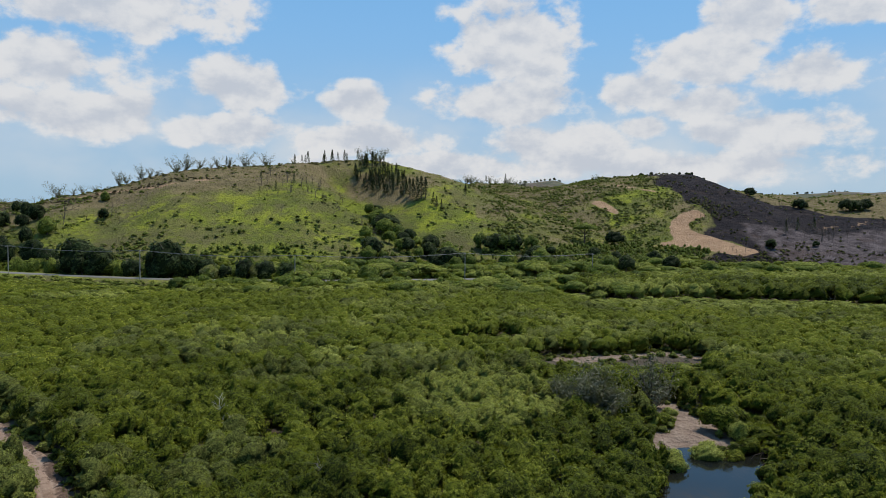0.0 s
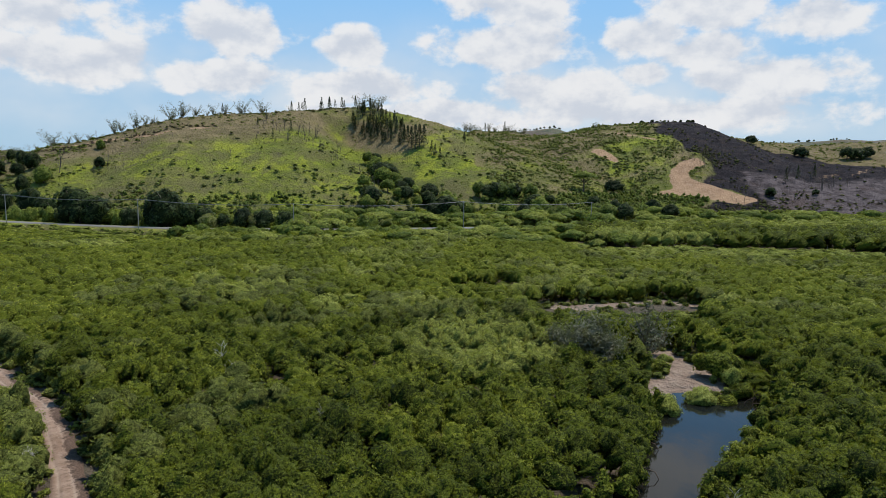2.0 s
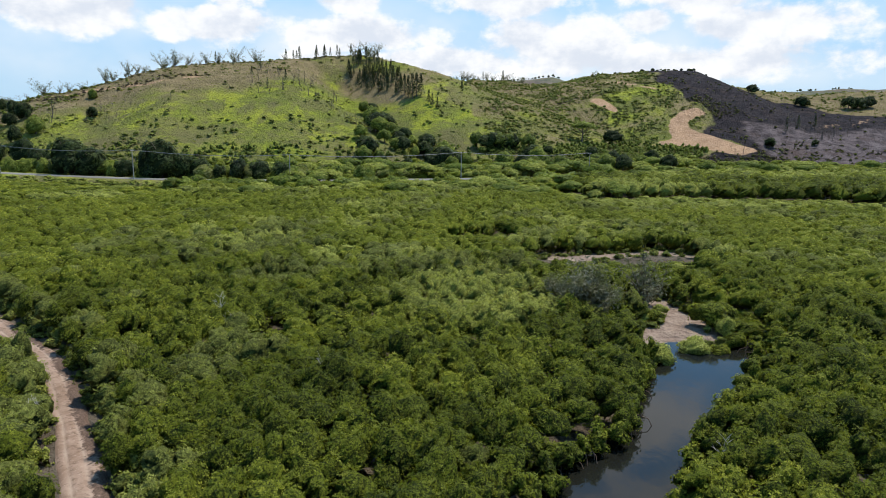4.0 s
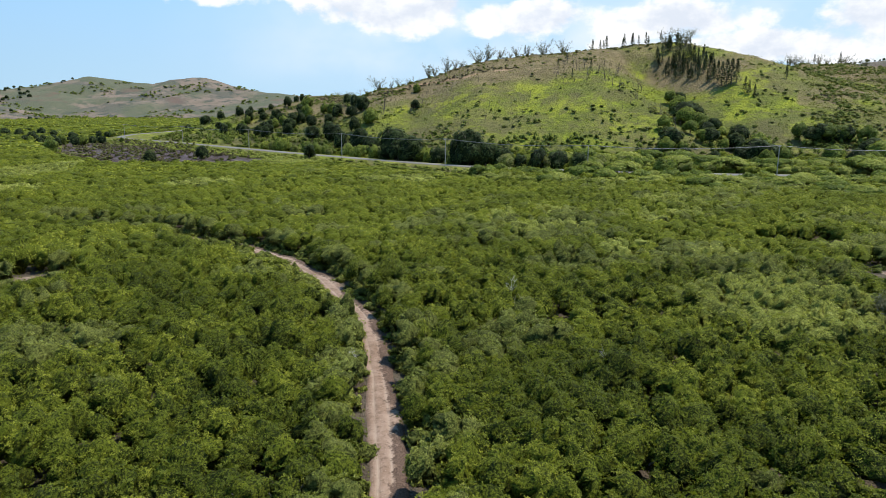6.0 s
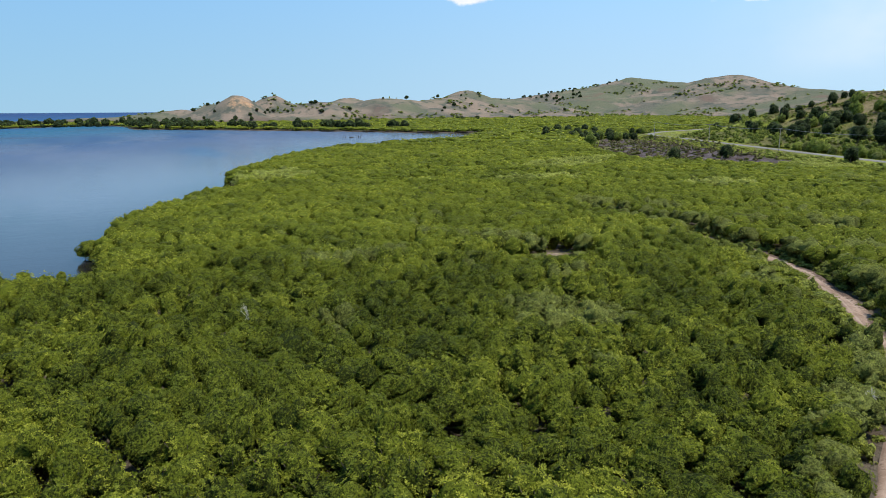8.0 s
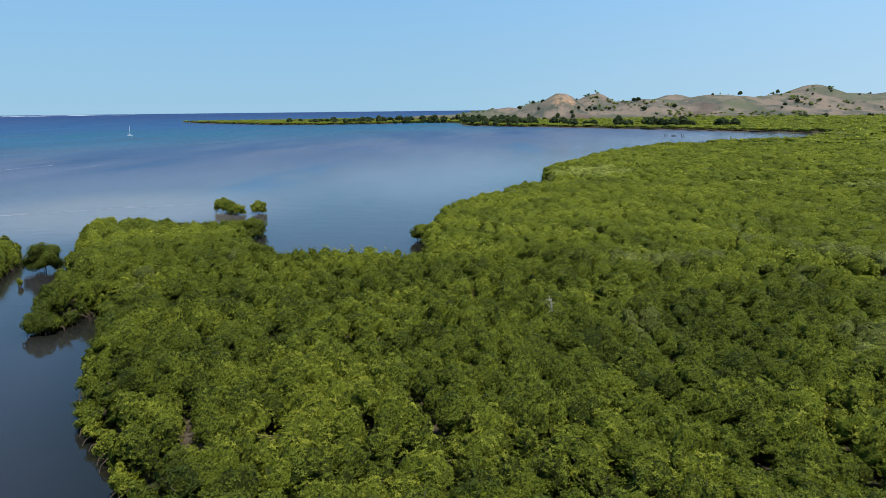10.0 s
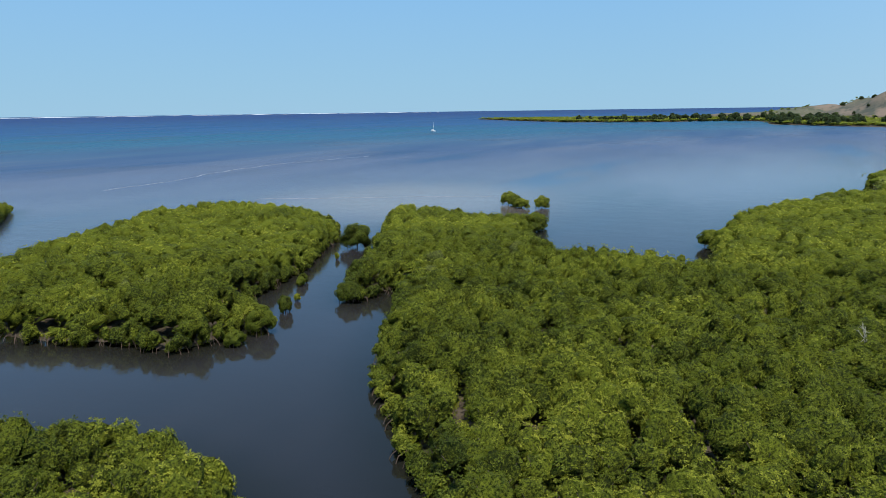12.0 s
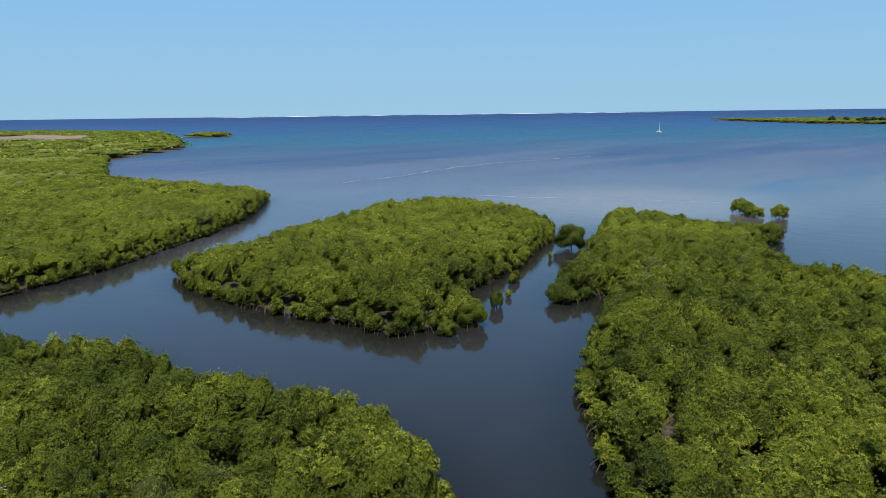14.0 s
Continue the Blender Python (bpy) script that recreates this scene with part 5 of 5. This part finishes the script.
hx, hy = np.concatenate([rng.uniform(-430, 430, 60000), rng.uniform(25, 185, 14000)]), np.concatenate([rng.uniform(235, 720, 60000), rng.uniform(345, 640, 14000)])
hh, hb, he = hills(hx, hy), burnt_zone(hx, hy), earth_zone(hx, hy)
keep = (hh > 0.6) & (line_distance(ROAD_LINE, hx, hy) > 7) & (he < 0.35) & (np.degrees(np.abs(np.arctan2(hx, hy))) < 62)
hx, hy, hh, hb = hx[keep], hy[keep], hh[keep], hb[keep]
rnd = rng.uniform(size=hx.shape)
spur_d = line_distance([(-110, 470), (-80, 417), (-48, 377), (-30, 349)], hx, hy)
face = (hx < -35 - 0.9 * (hy - 349) * -0.45) & (hx > -215) & (hh > 9)
scrub = (hx > 25) & (hy > 345) & (hx < 175) & (hb < 0.4)
footland = (hh < 9) & (hb < 0.4)
left = (hx < -205)
green_p = np.where(footland, 0.42, np.where(scrub, 0.08, np.where(left, 0.26, np.where(face, 0.006 + 0.14 * np.clip((24 - hh) / 10, 0, 1), 0.07)))) * np.where(hh > 9, np.clip(0.35 + 1.1 * lumps(hx, hy, 34, 7), 0, 1.6), 1)
olive_p = np.where(footland, 0.14, np.where(scrub, 0.32, np.where(left, 0.62, np.where(face, 0.05 + 0.3 * (spur_d < 7) + 0.22 * np.clip((26 - hh) / 10, 0, 1), 0.20)))) * np.where(hh > 9, np.clip(0.4 + 1.2 * lumps(hx, hy, 27, 13), 0, 1.8), 1)
sel = (rnd < green_p) & (hb < 0.4)
shrub_mass("hillside_shrubs", hx[sel], hy[sel], rng.uniform(0.8, 3.0, sel.sum()) * np.where(hh[sel] < 9, 1.2, 0.8), rng.uniform(0.7, 1.8, sel.sum()), 16, 0.36, HILL_LEAF, "mixed green shrubs on the lower hillside")
sel = (rnd > 1 - olive_p) & (hb < 0.4)
shrub_mass("dry_scrub", hx[sel], hy[sel], rng.uniform(0.4, 1.6, sel.sum()), rng.uniform(0.6, 1.9, sel.sum()), 15, 0.34, OLIVE_LEAF, "dry olive-brown scrub on the slopes")
sel = (hb > 0.5) & (rnd < 0.055 + 0.55 * (np.hypot((hx - 184) / 15, (hy - 468) / 26) < 1) + 0.4 * ((hx > 140) & (hx < 215) & (hy < 378)) + 0.22 * ((hx > 178) & (hx < 225) & (hy < 402)) + 0.15 * (hh < 6) * (lumps(hx, hy, 30) > 0))
shrub_mass("scorched_scrub", hx[sel], hy[sel], rng.uniform(0.3, 1.8, sel.sum()), rng.uniform(0.5, 1.5, sel.sum()), 12, 0.32, BURNT_LEAF, "scorched brown scrub on the burnt ground")
bx, by = rng.uniform(-400, -215, 900), rng.uniform(215, 340, 900)
sel = (burnt_zone(bx, by) > 0.35) & (line_distance(ROAD_LINE, bx, by) > 5)
shrub_mass("scorched_bank_scrub", bx[sel], by[sel], rng.uniform(0.5, 2.2, sel.sum()), rng.uniform(0.6, 1.8, sel.sum()), 14, 0.40, BURNT_LEAF, "scorched brown scrub on the burnt bank")
# rank grass and low bushes on the near verge of the road
vx, vy = walk_line([(-420, 352), (-342, 326), (-261, 291), (-208, 269), (-170, 255), (-142, 245), (-121, 238), (-88, 230)], 1.0)
vx, vy = np.tile(vx, 3) + rng.normal(0, 1.5, len(vx) * 3), np.tile(vy, 3) - rng.uniform(0, 11, len(vx) * 3)
shrub_mass("verge_growth", vx, vy, rng.uniform(0.4, 1.3, vx.shape), rng.uniform(0.6, 1.6, vx.shape), 16, 0.36, LIME_SHRUB, "rank green grass and low bushes on the road verge")
# brush along the brown cut below the summit, and low brush on the crest among the pines
cx_, cy_ = walk_line([(-300, 440), (-260, 408), (-222, 398), (-202, 410), (-167, 416), (-142, 421)], 0.9)
cx_, cy_ = cx_ + rng.normal(0, 2.2, cx_.shape), cy_ + rng.normal(2, 2.5, cy_.shape)
shrub_mass("brown_brush", cx_, cy_, rng.uniform(0.3, 1.1, cx_.shape), rng.uniform(0.5, 1.3, cx_.shape), 14, 0.42, BURNT_LEAF, "brown withered brush along the cut below the summit")
cx_, cy_ = walk_line([p[:2] for p in CREST_MAIN[:9]], 1.1)
cx_, cy_ = cx_ + rng.normal(0, 5, cx_.shape), cy_ + rng.normal(-2, 5, cy_.shape)
shrub_mass("crest_brush", cx_, cy_, rng.uniform(0.3, 1.3, cx_.shape), rng.uniform(0.7, 2.0, cx_.shape), 16, 0.36, DRY_GRASS, "dry tan grass and brush along the hill's crest")
# grass tussocks over the green face
sel = (rnd > 0.3) & (rnd < 0.62) & (hb < 0.3) & ~footland
tx, ty = hx[sel], hy[sel]
tz = height(tx, ty)
TUSSOCK = foliage("tussock_grass", (0.090, 0.108, 0.022), (0.175, 0.192, 0.032), (0.330, 0.330, 0.060), 0.05, 0.7)
tq = leaf_mass(tx, ty, tz - 0.1, tz + rng.uniform(0.25, 0.7, len(tx)), rng.uniform(0.5, 1.4, len(tx)), 6, 0.36, 3, 0.38, -0.2, 0.46, 0.5, 0)
tagged(new("tussock_grass", mesh_from("tussock_grass", tq, TUSSOCK)), "bright green tussock grass over the hillside", "grass", kind="stuff")
# scrub on the far hills
fx, fy = np.concatenate([rng.uniform(-1560, -1000, 5000), rng.uniform(-1560, -820, 4000)]), np.concatenate([rng.uniform(-20, 820, 5000), rng.uniform(800, 1320, 4000)])
sel = (hills(fx, fy) > 1.5) & (shore(fx, fy) > 20) & (lumps(fx, fy, 160, 6) + 0.4 * lumps(fx, fy, 45, 16) > 0.45) & (rng.uniform(size=fx.shape) < 0.75)
shrub_mass("distant_scrub", fx[sel], fy[sel], rng.uniform(1.5, 5.0, sel.sum()), rng.uniform(2, 5, sel.sum()), 12, 0.9, HILL_LEAF, "dark scrub and trees on the distant hills", 3)

# ---------------------------------------------------------------- single things on the flats and in the water
def mangrove_bush(h, r, seed, count):
    """A lone mangrove standing in the water on its stilt roots."""
    g = np.random.default_rng(seed)
    root = base_empty("mangrove_bush", Matrix.Identity(4))
    child("crown", crown_mesh("crown", 0.2, h, r, count, 0.12, MANGROVE_NEAR, 18, -0.9, True, 0.36), root)
    child("trunk", tube_mesh("trunk", limb_set(h, r, seed, 5, 0.25, 0.02), BARK), root)
    for k in range(9):
        t = 6.283 * k / 9 + g.uniform(-0.3, 0.3)
        e = r * g.uniform(0.45, 0.95)
        child("stilt_root", tube_mesh("stilt_root", [tube([(0.3 * e * math.cos(t), 0.3 * e * math.sin(t), h * 0.3), (e * 0.75 * math.cos(t), e * 0.75 * math.sin(t), h * 0.2), (e * math.cos(t), e * math.sin(t), -0.8)],
                                                          (0.05, 0.04, 0.03), 5)], ROOT), root)
    return root


BUSHES = [(-103.5, -67.5, 4.7, 3.1), (-129, -73, 4.6, 2.2), (-167, -61.5, 3.6, 2.2), (-164.5, -58.5, 3.0, 2.0), (-162, -56, 2.8, 2.0), (-164, -51.5, 3.2, 2.2), (-135, -44, 3.6, 3.0), (-65.6, -53.9, 2.4, 0.9),
          (-70.5, -55.8, 1.1, 0.45), (-57.9, -51.3, 3.3, 1.9), (-53.5, -51.2, 1.8, 1.3), (-61, -54.5, 2.6, 1.4), (-77, -60.2, 1.6, 0.7), (-79, -61.2, 1.5, 0.7), (-94, -65.5, 1.3, 0.35), (-73, -49.5, 3.0, 1.7),
          (-127.5, -8.6, 3.6, 2.6), (-113, -12, 1.5, 0.7)]
for i, (x, y, h, r) in enumerate(BUSHES):
    ob = mangrove_bush(h, r, 200 + i, int(500 + 900 * r))
    ob.matrix_basis = Matrix.LocRotScale((x, y, 0.0), Euler((0, 0, i * 1.3)), None)
    size_word = "small" if r < 1.0 else "rounded"
    tagged(ob, size_word + " green mangrove standing in shallow water on roots", "mangrove bush", "lone mangroves in the channel")


def bank_roots():
    """Arching stilt roots along the banks that face the open channel."""
    parts = []
    g = np.random.default_rng(77)
    for poly in (ISLAND, np.array(BANK_A[8:], float), np.array(BANK_C[9:], float), np.array(BANK_A[:7], float)):
        n = len(poly)
        for a, b in zip(poly[:-1], poly[1:]):
            ln = np.hypot(*(b - a))
            if min(np.hypot(*a), np.hypot(*b)) > 135:
                continue
            for s in np.arange(0, ln, 0.75):
                p = a + (b - a) * (s / ln)
                nrm = np.array([-(b - a)[1], (b - a)[0]]) / ln
                if shore(np.array([p[0] + nrm[0]]), np.array([p[1] + nrm[1]]))[0] > 0:
                    nrm = -nrm
                p = p - nrm * g.uniform(-0.1, 0.7) + g.normal(0, 0.15, 2)
                o = nrm * g.uniform(0.2, 1.0) + g.normal(0, 0.35, 2)
                parts.append(tube([(p[0], p[1], g.uniform(0.6, 1.1)), (p[0] + o[0] * 0.7, p[1] + o[1] * 0.7, g.uniform(0.3, 0.6)), (p[0] + o[0], p[1] + o[1], -0.3)], (0.045, 0.04, 0.035), 4))
    tagged(new("mangrove_roots", tube_mesh("mangrove_roots", parts, ROOT)), "tangled brown stilt roots along the muddy banks", "roots", kind="stuff")


bank_roots()

plant([bare_tree("dead_tree", 4.5, 300 + i, DEAD_WOOD, 0.6) for i in range(3)],
      [(-24.7, 75.5, 5.2), (-72, 9.2, 4.6), (-7, -44, 4.4), (122, 209, 6.0), (118, 206, 5.0), (-10, 58, 4.2), (20, 43.5, 3.8), (-31, 50, 3.6)], "bleached white dead tree among the mangroves", "dead tree", "dead trees", 4.5, 15)
plant([wispy_tree("sparse_tree", 7, 310, FEATHERY, 18, 75, 0.68, 0.018)], [(28, 89, 7.4)], "sparse grey-leaved tree with a dark forked trunk by the creek", "tree", "", 7, 16, 0.02)
plant([wispy_tree("feathery_tree", 7, 311 + i, FEATHERY, 24, 200, 0.5, 0.008) for i in range(2)], [(17.6, 81, 7.4), (20.2, 79, 5.5), (15.5, 86, 5.0)], "feathery grey-green tree beside the creek", "tree", "feathery trees", 7, 17, 0.1)
plant([broadleaf("creek_shrub", 3, 1.9, 320 + i, LIME_SHRUB if i else MANGROVE_NEAR, 600, 0.14, -0.5, 0.02) for i in range(2)],
      [(32.7, 78.6, 3.6), (28.4, 71.6, 2.6), (31, 71.2, 2.0), (24.5, 83, 1.8), (27, 81, 1.6), (23.5, 68.5, 2.6), (33.5, 73, 2.2), (25.5, 80.6, 1.5), (26.5, 83, 1.3), (28.5, 84, 1.6), (24, 78, 1.4), (36, 87, 2.4), (35, 80, 3.0), (33.6, 76, 2.4)], "bright green shrub on the mud by the creek", "shrub", "creek shrubs", 3, 18)


# ---------------------------------------------------------------- power line along the road
def power_pole(h):
    root = base_empty("power_pole", Matrix.Identity(4))
    child("pole", tube_mesh("pole", [tube([(0, 0, -0.5), (0, 0, h * 0.5), (0, 0, h)], (0.19, 0.16, 0.12), 8)], POLE_WOOD), root)
    child("crossarm", tube_mesh("crossarm", [tube([(-1.1, 0, h - 0.5), (0, 0, h - 0.48), (1.1, 0, h - 0.5)], (0.07, 0.08, 0.07), 4)], POLE_WOOD), root)
    for k in (-1.0, 0.35, 1.0):
        child("insulator", tube_mesh("insulator", [tube([(k, 0, h - 0.45), (k, 0, h - 0.33), (k, 0, h - 0.22)], (0.05, 0.07, 0.03), 6)], STONE), root)
    return root


POLES = [(-392, 341), (-313, 314), (-238, 284), (-164, 256.5), (-104.7, 235), (-50, 230), (8, 243), (60, 272)]
pole_src = power_pole(11.0)
plant([pole_src], [(x, y, 11.0) for x, y in POLES], "weathered wooden power pole with a crossarm beside the road", "power pole", "power poles along the road", 11, 19, 0.0, 0.0)
turns = []
for i, (x, y) in enumerate(POLES):
    a, b = POLES[max(i - 1, 0)], POLES[min(i + 1, len(POLES) - 1)]
    turns.append(math.atan2(b[1] - a[1], b[0] - a[0]) + math.pi / 2)
pole_z = height(np.array([p[0] for p in POLES]), np.array([p[1] for p in POLES]))
for ob in [o for o in scene.objects if o.name.startswith("power_pole")]:
    i = min(range(len(POLES)), key=lambda k: math.hypot(POLES[k][0] - ob.location.x, POLES[k][1] - ob.location.y))
    ob.matrix_basis = Matrix.LocRotScale(ob.location, Euler((0, 0, turns[i])), None)
for off in (-1.0, 0.35, 1.0):
    pts = []
    for i in range(len(POLES) - 1):
        for s in np.linspace(0, 1, 9)[(1 if i else 0):]:
            w0 = [POLES[k][0] + off * math.cos(turns[k]) for k in (i, i + 1)], [POLES[k][1] + off * math.sin(turns[k]) for k in (i, i + 1)]
            zz = [pole_z[k] + 10.8 for k in (i, i + 1)]
            pts.append((w0[0][0] * (1 - s) + w0[0][1] * s, w0[1][0] * (1 - s) + w0[1][1] * s, zz[0] * (1 - s) + zz[1] * s - 1.1 * 4 * s * (1 - s)))
    parts = [tube(pts, np.full(len(pts), 0.03), 4)]
    tagged(new("overhead_wire", tube_mesh("overhead_wire", parts, WIRE)), "thin grey overhead wire strung between the poles", "wire", "overhead wires")


# ---------------------------------------------------------------- on the water
def sailing_boat():
    root = base_empty("sailing_boat", pose(-680, -339, 0, 0, 0, 60))
    st = np.linspace(-1, 1, 9)
    half = 1.35 * np.clip(1 - np.abs(st) ** 2.6, 0, 1) ** 0.6 + 0.02
    rows = []
    for s, b in zip(st, half):
        x = 4.4 * s
        sheer = 0.95 + 0.25 * s * s
        rows.append([(x, -b, sheer), (x, -b * 0.85, 0.3), (x, -b * 0.4, -0.4), (x, b * 0.4, -0.4), (x, b * 0.85, 0.3), (x, b, sheer)])
    r = np.array(rows)
    hull = grid_mesh("hull", r[:, :, 0], r[:, :, 1], r[:, :, 2], WHITE_HULL)
    child("hull", hull, root)
    d = np.stack([r[:, 0], r[:, 0] * [1, 0.5, 1] + [0, 0, 0.05], r[:, 5] * [1, 0.5, 1] + [0, 0, 0.05], r[:, 5]], 1)
    child("deck", grid_mesh("deck", d[:, :, 0], d[:, :, 1], d[:, :, 2], WHITE_HULL), root)
    bm = bmesh.new()
    bmesh.ops.create_cube(bm, size=1.0)
    bmesh.ops.scale(bm, vec=(3.0, 1.5, 0.6), verts=bm.verts)
    bmesh.ops.translate(bm, vec=(0.3, 0, 1.25), verts=bm.verts)
    bmesh.ops.bevel(bm, geom=bm.edges[:], offset=0.15, segments=2, affect="EDGES")
    me = bpy.data.meshes.new("cabin")
    bm.to_mesh(me)
    me.materials.append(WHITE_HULL)
    child("cabin", me, root)
    child("mast", tube_mesh("mast", [tube([(0.6, 0, 1.0), (0.6, 0, 5.5), (0.6, 0, 10.5)], (0.16, 0.15, 0.12), 6)], WHITE_HULL), root)
    child("boom", tube_mesh("boom", [tube([(0.6, 0, 2.1), (-1.5, 0, 2.15), (-3.4, 0, 2.2)], (0.16, 0.2, 0.14), 6)], WHITE_HULL), root)
    tagged(root, "white sailing boat at anchor with its sails furled", "sailing boat")


sailing_boat()


def water_posts():
    for i, (x, y, lean, h) in enumerate([(-569.5, 160.5, 0.1, 1.9), (-568.6, 162.2, -0.2, 1.7), (-561.3, 171.6, 0.3, 1.9), (-560, 173.2, -0.25, 1.8)]):
        ob = new("mooring_post", tube_mesh("mooring_post", [tube([(0, 0, -1), (lean * 0.5, 0, h * 0.5), (lean, lean * 0.5, h)], (0.32, 0.3, 0.25), 6)], STONE))
        ob.location = (x, y, 0)
        tagged(ob, "dark weathered post standing in the bay", "post", "posts in the bay")
    bm = bmesh.new()
    bmesh.ops.create_cube(bm, size=1.0)
    bmesh.ops.scale(bm, vec=(1.6, 4.6, 0.7), verts=bm.verts)
    bmesh.ops.bevel(bm, geom=bm.edges[:], offset=0.2, segments=2, affect="EDGES")
    me = bpy.data.meshes.new("moored_raft")
    bm.to_mesh(me)
    me.materials.append(STONE)
    ob = new("moored_raft", me)
    ob.matrix_basis = pose(-565, 166.4, 0.3, 0, 0, 38)
    tagged(ob, "low dark raft moored between posts in the bay", "raft")


water_posts()


def foam_line(line, width, label):
    pts = np.asarray(line, float)
    seg = np.concatenate([[0], np.cumsum(np.hypot(*np.diff(pts, axis=0).T))])
    s = np.arange(0, seg[-1], 1.5)
    cx, cy = np.interp(s, seg, pts[:, 0]) + 1.2 * lumps(s, s * 0, 25), np.interp(s, seg, pts[:, 1]) + 1.2 * lumps(s, s * 0 + 9, 30)
    tx, ty = np.gradient(cx), np.gradient(cy)
    ln = np.hypot(tx, ty)
    wd = width * np.clip(0.7 + 0.5 * lumps(s, s * 0, 18, 6), 0.4, 1.6)
    ac = np.array([-0.5, 0.0, 0.5])[None, :]
    x, y = cx[:, None] - ty[:, None] / ln[:, None] * ac * wd[:, None], cy[:, None] + tx[:, None] / ln[:, None] * ac * wd[:, None]
    tagged(new("foam_line", grid_mesh("foam_line", x, y, np.full(x.shape, 0.012), FOAM)), label, "foam", kind="stuff")


foam_line([(-151, -197), (-180, -198), (-224, -211), (-262, -211), (-298, -203), (-321, -197)], 0.8, "thin pale line of drifting foam")
foam_line([(-152, -134), (-156, -127), (-159, -117), (-167, -105), (-178, -83), (-181, -72)], 0.9, "pale ripple line over the shoal")


def reef_breakers():
    a = np.radians(np.linspace(116, 152, 300))
    d = 4650 + 60 * np.sin(a * 40)
    hgt = np.clip(1.4 + 1.0 * lumps(np.arange(300.0), np.zeros(300), 22), 0.2, 4)
    cross = np.array([-8.0, -3.0, 0.0, 5.0])[None, :]
    prof = np.array([0.0, 0.9, 1.0, 0.0])[None, :]
    x, y = -np.sin(a)[:, None] * (d[:, None] + cross), np.cos(a)[:, None] * (d[:, None] + cross)
    tagged(new("reef_breakers", grid_mesh("reef_breakers", x, y, hgt[:, None] * prof - 0.2, SURF)), "white line of surf breaking on the distant reef", "surf", kind="stuff")


reef_breakers()
